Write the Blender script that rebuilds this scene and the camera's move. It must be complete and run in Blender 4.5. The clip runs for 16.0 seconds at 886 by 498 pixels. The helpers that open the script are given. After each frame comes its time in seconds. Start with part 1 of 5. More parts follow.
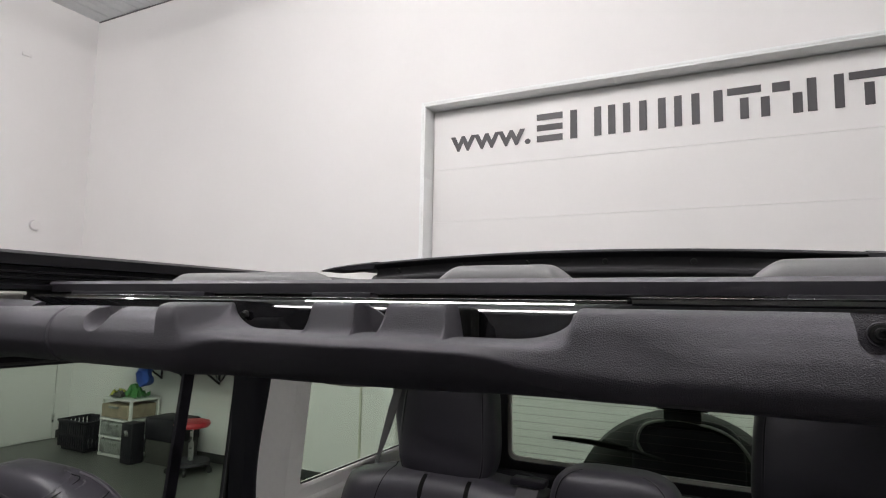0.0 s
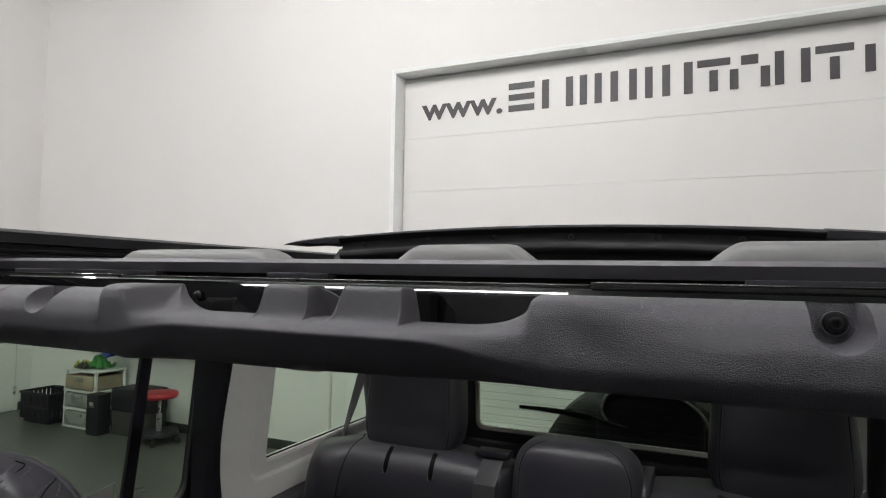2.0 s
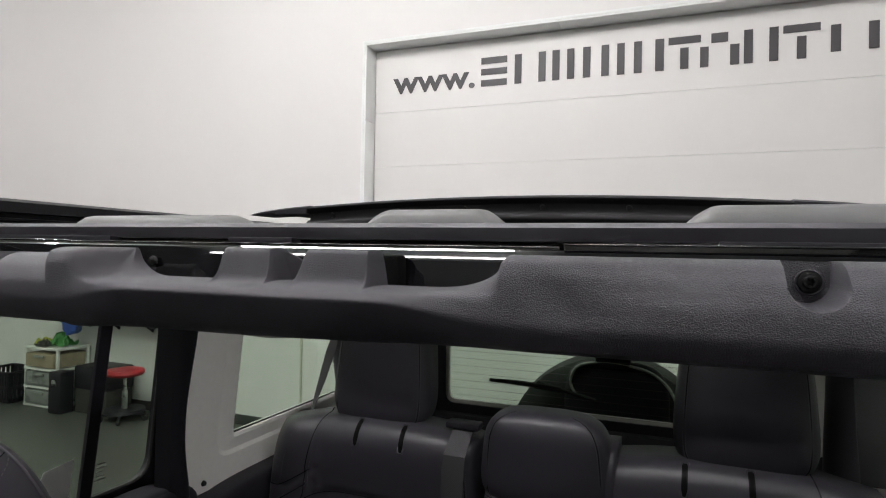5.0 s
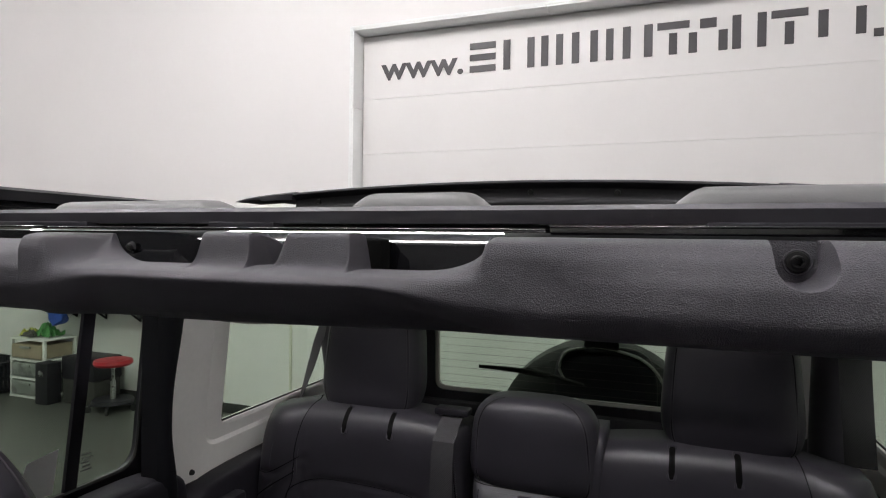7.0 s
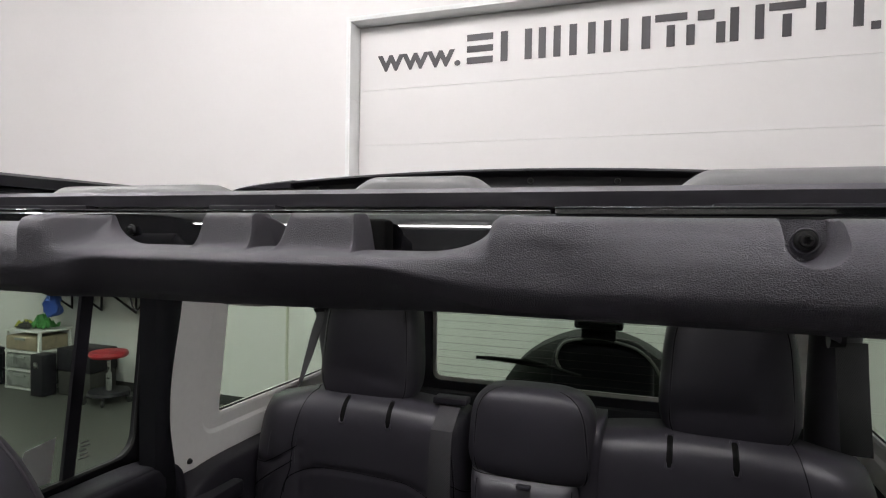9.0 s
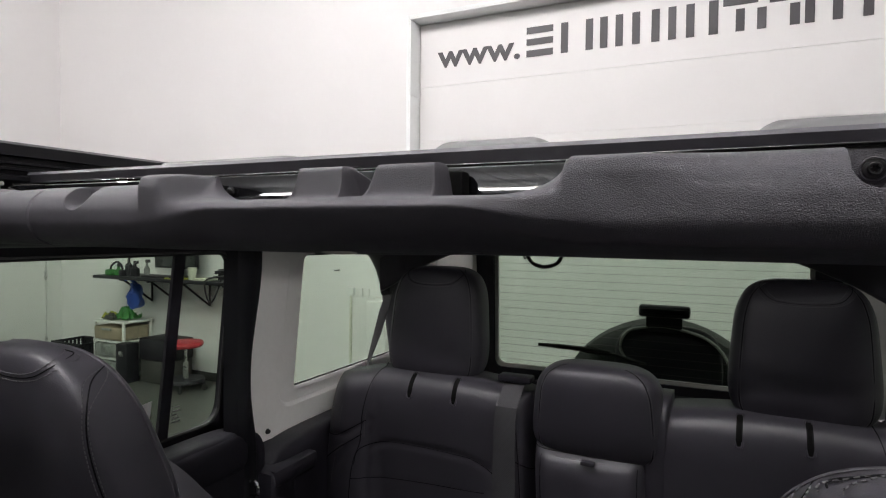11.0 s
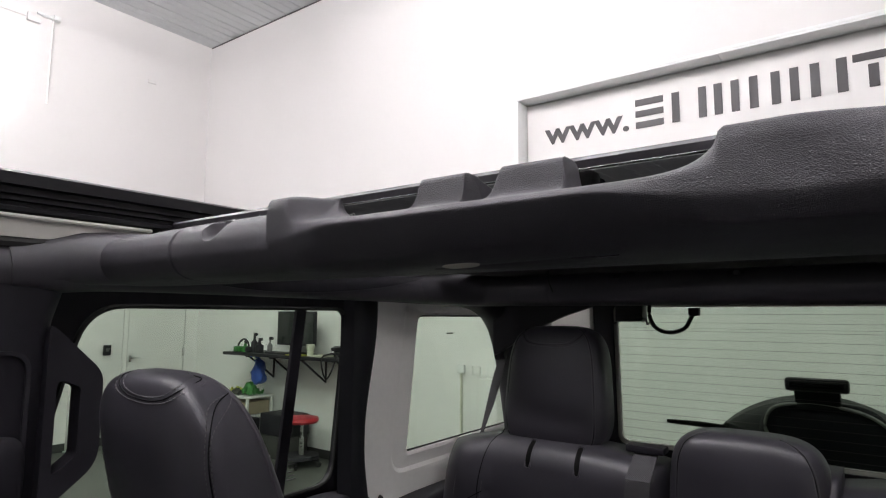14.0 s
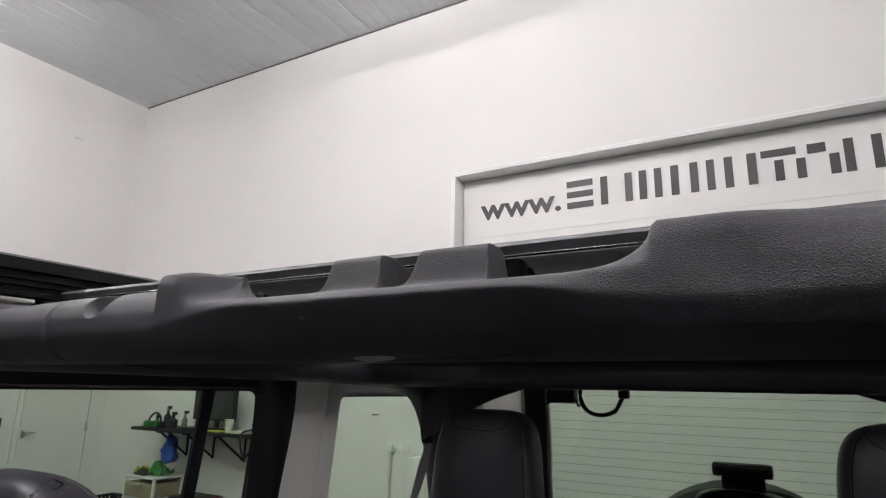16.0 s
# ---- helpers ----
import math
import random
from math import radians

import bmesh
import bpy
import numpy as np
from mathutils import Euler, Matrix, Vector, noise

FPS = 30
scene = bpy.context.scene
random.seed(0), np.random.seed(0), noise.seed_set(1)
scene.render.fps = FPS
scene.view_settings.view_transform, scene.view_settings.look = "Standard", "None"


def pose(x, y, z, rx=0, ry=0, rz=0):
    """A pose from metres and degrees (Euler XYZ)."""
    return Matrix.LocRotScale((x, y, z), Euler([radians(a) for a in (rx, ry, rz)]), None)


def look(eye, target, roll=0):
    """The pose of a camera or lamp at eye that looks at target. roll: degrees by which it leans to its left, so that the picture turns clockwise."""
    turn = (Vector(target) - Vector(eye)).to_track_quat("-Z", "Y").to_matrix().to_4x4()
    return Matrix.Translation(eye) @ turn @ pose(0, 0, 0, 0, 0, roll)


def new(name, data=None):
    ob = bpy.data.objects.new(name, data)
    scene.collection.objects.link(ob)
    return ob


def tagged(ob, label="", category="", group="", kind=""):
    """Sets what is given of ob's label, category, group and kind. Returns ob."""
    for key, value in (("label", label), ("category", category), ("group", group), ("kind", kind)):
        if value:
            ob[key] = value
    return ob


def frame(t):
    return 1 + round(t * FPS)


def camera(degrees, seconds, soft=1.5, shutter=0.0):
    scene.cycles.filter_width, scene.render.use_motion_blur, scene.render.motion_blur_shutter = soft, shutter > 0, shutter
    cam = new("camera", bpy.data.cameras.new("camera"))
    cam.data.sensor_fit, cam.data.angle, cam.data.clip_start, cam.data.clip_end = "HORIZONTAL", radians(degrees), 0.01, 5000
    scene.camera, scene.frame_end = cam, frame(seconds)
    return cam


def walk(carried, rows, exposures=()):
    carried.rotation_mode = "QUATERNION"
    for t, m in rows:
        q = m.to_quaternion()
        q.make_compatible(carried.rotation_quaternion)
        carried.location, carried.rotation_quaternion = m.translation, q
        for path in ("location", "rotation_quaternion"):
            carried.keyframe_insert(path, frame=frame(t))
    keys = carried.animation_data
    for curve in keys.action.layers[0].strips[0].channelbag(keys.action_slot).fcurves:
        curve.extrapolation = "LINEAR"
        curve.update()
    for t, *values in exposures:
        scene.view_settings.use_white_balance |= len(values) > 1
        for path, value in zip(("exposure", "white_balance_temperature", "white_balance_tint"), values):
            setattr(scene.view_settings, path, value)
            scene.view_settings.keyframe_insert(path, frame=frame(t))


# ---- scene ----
cam = camera(74.0, 16.0, soft=1.1)
PATH = [
    (0, (0.006, 0.091, 1.771), (-0.89, 1.868, 1.968), 1.0),
    (0.5, (0.013, 0.106, 1.78), (-0.861, 1.897, 1.943), 1.0),
    (1, (0.014, 0.107, 1.785), (-0.837, 1.912, 1.914), 0.9),
    (1.5, (0.009, 0.107, 1.783), (-0.821, 1.923, 1.893), 0.9),
    (2, (0.01, 0.109, 1.783), (-0.801, 1.934, 1.877), 1.0),
    (2.5, (0.009, 0.114, 1.78), (-0.785, 1.947, 1.861), 1.0),
    (3, (0.011, 0.119, 1.78), (-0.767, 1.96, 1.849), 0.9),
    (3.5, (0.011, 0.122, 1.778), (-0.753, 1.969, 1.834), 0.9),
    (4, (0.006, 0.122, 1.776), (-0.742, 1.977, 1.818), 1.0),
    (6.5, (0.005, 0.135, 1.767), (-0.691, 2.01, 1.754), 0.9),
    (7, (0.006, 0.136, 1.768), (-0.683, 2.014, 1.745), 0.8),
    (7.5, (0.005, 0.139, 1.765), (-0.677, 2.019, 1.737), 1.0),
    (8, (0.001, 0.138, 1.762), (-0.673, 2.02, 1.728), 1.0),
    (10.3, (-0.001, 0.129, 1.743), (-0.692, 2.005, 1.687), 0.9),
    (10.5, (0.002, 0.123, 1.737), (-0.717, 1.989, 1.684), 0.8),
    (11, (0.001, 0.099, 1.719), (-0.858, 1.904, 1.665), 0.6),
    (11.5, (0.021, 0.079, 1.713), (-1.0, 1.798, 1.662), 0.5),
    (12, (-0.023, 0.04, 1.7), (-1.086, 1.734, 1.651), 0.5),
    (12.5, (-0.051, 0.085, 1.662), (-1.132, 1.767, 1.61), 0.4),
    (13, (-0.074, 0.088, 1.659), (-1.236, 1.715, 1.613), 0.4),
    (13.5, (-0.074, 0.086, 1.659), (-1.253, 1.701, 1.683), 0.2),
    (14, (-0.027, 0.121, 1.66), (-1.197, 1.729, 1.882), 0.3),
    (14.5, (-0.018, 0.116, 1.658), (-1.166, 1.709, 2.039), 0.7),
    (15, (-0.045, 0.143, 1.667), (-1.156, 1.743, 2.121), 0.9),
    (15.5, (-0.046, 0.158, 1.675), (-1.077, 1.81, 2.135), 1.0),
    (16, (-0.039, 0.165, 1.68), (-1.007, 1.853, 2.141), 1.1),
]
EXPOSURE = [(0, 0.11, 6550, 10), (0.8, 0.12, 6550, 6), (4, 0.14, 6550, 6), (6.5, 0.20, 6550, 10), (10.5, 0.32, 6550, 10), (12, 0.38, 6500, 10), (13, 0.42, 6500, 11), (14.5, 0.41, 6500, 12), (15, 0.28, 6500, 12), (15.5, 0.10, 6500, 11), (16, 0.02, 6550, 10)]
walk(cam, [(t, look(eye, target, roll)) for t, eye, target, roll in PATH], EXPOSURE)

# ---- light ----
world = bpy.data.worlds.new("world")
world.use_nodes = True
world.node_tree.nodes["Background"].inputs[0].default_value = (0.9, 0.95, 1.0, 1)
world.node_tree.nodes["Background"].inputs[1].default_value = 0.02
scene.world = world

LAMP = 138.0  # radiance of the ceiling tubes

# ---- materials ----


def nodes_of(name):
    m = bpy.data.materials.new(name)
    m.use_nodes = True
    nt = m.node_tree
    return m, nt, nt.nodes["Principled BSDF"]


def surface(name, colour, rough=0.5, metal=0.0, vary=0.12, scale=6.0, grain=0.0, grain_scale=200.0,
            cells=False, depth=0.0006, coat=0.0, spec=0.5, rough_vary=0.1, sheen=0.0, stretch=None, crease=0.40, weave=0.0):
    """A procedural surface: two scales of colour and gloss variation, and a fine relief."""
    m, nt, b = nodes_of(name)
    tc = nt.nodes.new("ShaderNodeTexCoord")
    big = nt.nodes.new("ShaderNodeTexNoise")
    big.inputs["Scale"].default_value = scale
    big.inputs["Detail"].default_value = 6
    fine = nt.nodes.new("ShaderNodeTexNoise")
    fine.inputs["Scale"].default_value = scale * 14
    fine.inputs["Detail"].default_value = 4
    for n in (big, fine):
        nt.links.new(tc.outputs["Object"], n.inputs["Vector"])
    add = nt.nodes.new("ShaderNodeMath")
    add.operation = "MULTIPLY_ADD"
    add.inputs[1].default_value = 0.4
    nt.links.new(fine.outputs["Fac"], add.inputs[0])
    nt.links.new(big.outputs["Fac"], add.inputs[2])
    ramp = nt.nodes.new("ShaderNodeMapRange")
    ramp.inputs[1].default_value, ramp.inputs[2].default_value = 0.4, 1.0
    ramp.inputs[3].default_value, ramp.inputs[4].default_value = 1 - vary, 1 + vary
    nt.links.new(add.outputs[0], ramp.inputs[0])
    mul = nt.nodes.new("ShaderNodeVectorMath")
    mul.operation = "SCALE"
    mul.inputs[0].default_value = colour[:3]
    nt.links.new(ramp.outputs[0], mul.inputs["Scale"])
    nt.links.new(mul.outputs[0], b.inputs["Base Color"])
    rr = nt.nodes.new("ShaderNodeMapRange")
    rr.inputs[1].default_value, rr.inputs[2].default_value = 0.4, 1.0
    rr.inputs[3].default_value, rr.inputs[4].default_value = max(0.02, rough - rough_vary), min(1, rough + rough_vary)
    nt.links.new(add.outputs[0], rr.inputs[0])
    nt.links.new(rr.outputs[0], b.inputs["Roughness"])
    b.inputs["Metallic"].default_value = metal
    b.inputs["Specular IOR Level"].default_value = spec
    b.inputs["Coat Weight"].default_value = coat
    b.inputs["Sheen Weight"].default_value = sheen
    if grain:
        if cells:
            g = nt.nodes.new("ShaderNodeTexVoronoi")
            g.feature = "DISTANCE_TO_EDGE"
            warp = nt.nodes.new("ShaderNodeTexNoise")
            warp.inputs["Scale"].default_value = grain_scale * 0.7
            mix = nt.nodes.new("ShaderNodeMix")
            mix.data_type = "RGBA"
            mix.blend_type = "LINEAR_LIGHT"
            mix.inputs[0].default_value = 0.0009
            where = tc.outputs["Object"]
            if stretch:
                mp = nt.nodes.new("ShaderNodeMapping")
                mp.inputs["Scale"].default_value = stretch
                nt.links.new(where, mp.inputs["Vector"])
                where = mp.outputs[0]
            nt.links.new(where, warp.inputs["Vector"])
            nt.links.new(where, mix.inputs[6])
            nt.links.new(warp.outputs["Color"], mix.inputs[7])
            nt.links.new(mix.outputs[2], g.inputs["Vector"])
            g.inputs["Scale"].default_value = grain_scale
            cap = nt.nodes.new("ShaderNodeMapRange")
            cap.inputs[1].default_value, cap.inputs[2].default_value = 0.0, crease
            nt.links.new(g.outputs["Distance"], cap.inputs[0])
            height = cap.outputs[0]
        else:
            g = nt.nodes.new("ShaderNodeTexNoise")
            g.inputs["Scale"].default_value = grain_scale
            g.inputs["Detail"].default_value = 3
            nt.links.new(tc.outputs["Object"], g.inputs["Vector"])
            height = g.outputs["Fac"]
        if weave:
            w = nt.nodes.new("ShaderNodeTexWave")
            w.bands_direction = "DIAGONAL"
            w.inputs["Scale"].default_value = weave
            w.inputs["Distortion"].default_value = 0.6
            nt.links.new(tc.outputs["Object"], w.inputs["Vector"])
            both_h = nt.nodes.new("ShaderNodeMath")
            both_h.operation = "MULTIPLY_ADD"
            both_h.inputs[1].default_value = 1.6
            nt.links.new(w.outputs["Fac"], both_h.inputs[0])
            nt.links.new(height, both_h.inputs[2])
            height = both_h.outputs[0]
        bump = nt.nodes.new("ShaderNodeBump")
        bump.inputs["Strength"].default_value = grain
        bump.inputs["Distance"].default_value = depth
        nt.links.new(height, bump.inputs["Height"])
        nt.links.new(bump.outputs[0], b.inputs["Normal"])
    return m


def glass(name, tint, gloss=0.05):
    m, nt, b = nodes_of(name)
    nt.nodes.remove(b)
    out = nt.nodes["Material Output"]
    clear = nt.nodes.new("ShaderNodeBsdfTransparent")
    clear.inputs[0].default_value = (*tint, 1)
    shine = nt.nodes.new("ShaderNodeBsdfGlossy")
    shine.inputs["Roughness"].default_value = gloss
    # the gloss of a thin pane grows towards grazing sight, alike from both sides
    face = nt.nodes.new("ShaderNodeLayerWeight")
    curve = nt.nodes.new("ShaderNodeMath")
    curve.operation = "POWER"
    curve.inputs[1].default_value = 5.0
    nt.links.new(face.outputs["Facing"], curve.inputs[0])
    fres = nt.nodes.new("ShaderNodeMath")
    fres.operation = "MULTIPLY_ADD"
    fres.inputs[1].default_value, fres.inputs[2].default_value = 0.6, 0.025
    nt.links.new(curve.outputs[0], fres.inputs[0])
    mix = nt.nodes.new("ShaderNodeMixShader")
    nt.links.new(fres.outputs[0], mix.inputs[0])
    nt.links.new(clear.outputs[0], mix.inputs[1])
    nt.links.new(shine.outputs[0], mix.inputs[2])
    nt.links.new(mix.outputs[0], out.inputs[0])
    return m


def glow(name, colour, strength):
    m, nt, b = nodes_of(name)
    b.inputs["Base Color"].default_value = (*colour, 1)
    b.inputs["Emission Color"].default_value = (*colour, 1)
    b.inputs["Emission Strength"].default_value = strength
    return m


WALL = surface("wall_paint", (0.80, 0.782, 0.776), 0.75, vary=0.02, scale=1.2, grain=0.25, grain_scale=90, depth=0.001)
CEILING = surface("ceiling_metal", (0.66, 0.68, 0.695), 0.55, vary=0.06, scale=0.8)
FLOOR = surface("floor_epoxy", (0.085, 0.085, 0.079), 0.36, vary=0.08, scale=1.5, grain=0.04, grain_scale=40, rough_vary=0.05)
BASEBOARD = surface("baseboard_rubber", (0.045, 0.045, 0.045), 0.5, vary=0.1)
TRIM_GREY = surface("frame_paint", (0.84, 0.85, 0.85), 0.35, vary=0.05, scale=3)
PANEL_WHITE = surface("door_panel_paint", (0.78, 0.762, 0.754), 0.5, vary=0.02, scale=2)
LETTER = surface("letter_vinyl", (0.05, 0.045, 0.05), 0.5, vary=0.05)
# for walls out of view: near black so that gloss parts reflect darkness
UNSEEN_DARK = surface("unseen_wall_dark", (0.035, 0.035, 0.036), 0.7, vary=0.05, scale=1.2)
WHITE_PAINT = surface("white_paint", (0.75, 0.75, 0.73), 0.35, vary=0.03, scale=3)
PLASTIC = surface("grained_plastic", (0.059, 0.055, 0.066), 0.52, vary=0.06, scale=8, grain=0.60, spec=0.44, grain_scale=740, cells=True, depth=0.00055, stretch=(0.82, 1.0, 1.15), crease=0.28)
PLASTIC_FINE = surface("fine_plastic", (0.061, 0.057, 0.068), 0.44, spec=0.50, vary=0.08, scale=8, grain=0.3, grain_scale=700, depth=0.0004)
GREY_PLASTIC = surface("grey_plastic", (0.15, 0.147, 0.15), 0.5, vary=0.06, scale=7, grain=0.2, grain_scale=600, depth=0.0004)
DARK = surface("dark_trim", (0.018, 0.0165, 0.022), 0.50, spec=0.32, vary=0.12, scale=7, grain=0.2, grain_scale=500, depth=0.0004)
RAIL = surface("rail_black", (0.009, 0.009, 0.0115), 0.45, spec=0.25, vary=0.1, scale=10)
GLOSS = surface("gloss_black", (0.007, 0.007, 0.008), 0.06, vary=0.1, coat=0.4, spec=0.9, rough_vary=0.03)
SATIN = surface("satin_black", (0.004, 0.004, 0.005), 0.03, vary=0.1, spec=0.95, rough_vary=0.01)
RUBBER = surface("rubber", (0.02, 0.02, 0.02), 0.7, vary=0.15, scale=9, grain=0.2, grain_scale=300)
FABRIC = surface("roof_cloth", (0.022, 0.021, 0.024), 0.85, vary=0.12, scale=9, grain=0.4, grain_scale=900, depth=0.0005)
LEATHER = surface("black_leather", (0.034, 0.0315, 0.040), 0.43, vary=0.10, scale=9, grain=0.2, grain_scale=450, cells=True, depth=0.0003, rough_vary=0.07, spec=0.5)
SLOT = surface("slot_black", (0.004, 0.004, 0.004), 0.9, vary=0.1, spec=0.1)
# near black for cords that paint the shade inside seam grooves
SEAM_SHADOW = surface("seam_shadow", (0.006, 0.006, 0.007), 0.8, vary=0.1, spec=0.1)
THREAD = surface("thread", (0.085, 0.084, 0.088), 0.7, vary=0.15, scale=40)
HEAT_PRINT = surface("heating_print", (0.03, 0.028, 0.024), 0.8, vary=0.1, scale=40)
WEBBING = surface("belt_webbing", (0.045, 0.044, 0.048), 0.75, vary=0.12, scale=20, grain=0.5, grain_scale=800, depth=0.0006, weave=130.0)
STRAP = surface("black_webbing", (0.028, 0.028, 0.030), 0.75, vary=0.12, scale=20, grain=0.5, grain_scale=800, depth=0.0006, weave=130.0)
# paler copy of the black webbing, with the passenger side's light in its colour
LIT_WEB = surface("lit_webbing", (0.075, 0.074, 0.077), 0.7, vary=0.1, scale=20, grain=0.5, grain_scale=800, depth=0.0006, weave=130.0)
HARDTOP = surface("hardtop_inner", (0.87, 0.85, 0.83), 0.5, vary=0.06, scale=5, grain=0.2, grain_scale=300)
CREAM = surface("cream_trim", (0.60, 0.59, 0.55), 0.45, vary=0.05, scale=5)
STEEL = surface("steel", (0.55, 0.55, 0.55), 0.3, metal=1.0, vary=0.1, scale=30)
BLACK_STEEL = surface("black_bolt", (0.03, 0.03, 0.03), 0.35, metal=0.6, vary=0.2, scale=60)
BODY = surface("white_car_paint", (0.72, 0.72, 0.71), 0.2, vary=0.02, scale=2, coat=0.8)
GLASS = glass("tinted_glass", (0.76, 0.83, 0.755))
REAR_GLASS = glass("tinted_rear_glass", (0.655, 0.725, 0.655))
LENS = surface("lamp_lens", (0.72, 0.70, 0.62), 0.2, vary=0.05, scale=20)
EDGE = surface("edge_trim_grey", (0.40, 0.395, 0.37), 0.5, vary=0.08, scale=12)
RED_VINYL = surface("red_vinyl", (0.42, 0.02, 0.03), 0.4, vary=0.1, scale=12)
CHROME = surface("chrome", (0.7, 0.7, 0.7), 0.15, metal=1.0, vary=0.05, scale=20)
BLUE_BAG = surface("blue_plastic", (0.03, 0.08, 0.36), 0.45, vary=0.2, scale=14)
GREEN = surface("green_plastic", (0.04, 0.20, 0.04), 0.4, vary=0.2, scale=14)
YELLOW = surface("yellow_cloth", (0.42, 0.42, 0.07), 0.7, vary=0.2, scale=14)
CLEAR_BIN = surface("cloudy_plastic", (0.26, 0.27, 0.26), 0.3, vary=0.15, scale=9)
SCREEN = surface("screen", (0.015, 0.018, 0.018), 0.12, vary=0.3, scale=5)
PAPER_WHITE = surface("white_paper", (0.75, 0.75, 0.74), 0.6, vary=0.03, scale=9)
PAPER = surface("paper", (0.62, 0.62, 0.52), 0.7, vary=0.08, scale=9)
CARD = surface("dark_carton", (0.05, 0.048, 0.045), 0.7, vary=0.2, scale=7)
BEIGE = surface("beige_goods", (0.34, 0.28, 0.20), 0.7, vary=0.3, scale=16)
LED = glow("led_diffuser", (1.0, 0.972, 0.972), LAMP)
LED_DIM = glow("led_dim", (1.0, 0.972, 0.972), LAMP * 0.40)
LED_MID = glow("led_mid", (1.0, 0.972, 0.972), LAMP * 0.75)
LED_WALL = glow("led_wall", (1.0, 0.97, 0.95), 5.0)

# ---- mesh helpers ----


def part(name, bm, material, parent=None, label="", smooth=True, angle=40):
    me = bpy.data.meshes.new(name)
    bmesh.ops.recalc_face_normals(bm, faces=bm.faces)
    bm.to_mesh(me)
    bm.free()
    me.materials.append(material)
    if smooth:
        me.shade_smooth()
        me.set_sharp_from_angle(angle=radians(angle))
    ob = new(name, me)
    if parent:
        ob.parent = parent
    if label:
        ob["label"] = label
    return ob


def thing(name, label, category, group="", at=(0, 0, 0), turn=0):
    ob = new(name)
    ob.matrix_basis = pose(*at, 0, 0, turn)
    return tagged(ob, label, category, group)


def box(bm, x0, x1, y0, y1, z0, z1, bevel=0.0, seg=2):
    m = Matrix.LocRotScale(((x0 + x1) / 2, (y0 + y1) / 2, (z0 + z1) / 2), None, (abs(x1 - x0), abs(y1 - y0), abs(z1 - z0)))
    got = bmesh.ops.create_cube(bm, size=1, matrix=m)
    if bevel:
        edges = {e for v in got["verts"] for e in v.link_edges}
        bmesh.ops.bevel(bm, geom=list(edges), offset=bevel, segments=seg, profile=0.5, affect="EDGES")
    return bm


def boxes(*rows, bevel=0.0):
    bm = bmesh.new()
    for r in rows:
        box(bm, *r, bevel=bevel)
    return bm


def rings(bm, loops, closed=True, caps=True):
    """Skin a list of rings of points, each of the same length."""
    made = [[bm.verts.new(p) for p in ring] for ring in loops]
    n = len(made[0])
    for a, b in zip(made, made[1:]):
        for i in range(n if closed else n - 1):
            j = (i + 1) % n
            bm.faces.new((a[i], a[j], b[j], b[i]))
    if caps and closed:
        bm.faces.new(made[0][::-1])
        bm.faces.new(made[-1])
    return bm


def smooth_path(points, n):
    """n points evenly spread in parameter along a Catmull-Rom curve."""
    p = [Vector(q) for q in points]
    p = [2 * p[0] - p[1], *p, 2 * p[-1] - p[-2]]
    out = []
    for k in range(n):
        t = k / (n - 1) * (len(p) - 3)
        i = min(int(t), len(p) - 4)
        f = t - i
        a, b, c, d = p[i:i + 4]
        out.append(0.5 * ((2 * b) + (c - a) * f + (2 * a - 5 * b + 4 * c - d) * f * f + (3 * b - a - 3 * c + d) * f ** 3))
    return out


def tube(bm, points, radius, sides=10, n=0, flat=1.0, up=(0, 0, 1)):
    """A round or flattened tube along a smooth path; radius may be a list, one for each given point."""
    path = smooth_path(points, n) if n else [Vector(q) for q in points]
    loops = []
    for i, q in enumerate(path):
        d = (path[min(i + 1, len(path) - 1)] - path[max(i - 1, 0)]).normalized()
        side = d.cross(Vector(up))
        side = side.normalized() if side.length > 1e-4 else Vector((1, 0, 0))
        top = side.cross(d)
        if isinstance(radius, (list, tuple)):
            f = i / (len(path) - 1) * (len(radius) - 1)
            k = min(int(f), len(radius) - 2)
            r = radius[k] + (radius[k + 1] - radius[k]) * (f - k)
        else:
            r = radius
        loops.append([q + side * (r * math.cos(a)) + top * (r * flat * math.sin(a)) for a in [2 * math.pi * s / sides for s in range(sides)]])
    return rings(bm, loops)


def sweep(bm, profile, axis, a, b, n=2, shift=None):
    """Carry a closed profile of pairs along x or y from a to b; shift(t) may add to the pair."""
    loops = []
    for i in range(n):
        t = a + (b - a) * i / (n - 1)
        dp, dq = shift(t) if shift else (0, 0)
        loops.append([(t, p + dp, q + dq) if axis == "x" else (p + dp, t, q + dq) for p, q in profile])
    return rings(bm, loops)


def ease(a, b, x):
    t = min(1.0, max(0.0, (x - a) / (b - a)))
    return t * t * (3 - 2 * t)


def power(v, e):
    return math.copysign(abs(v) ** e, v)


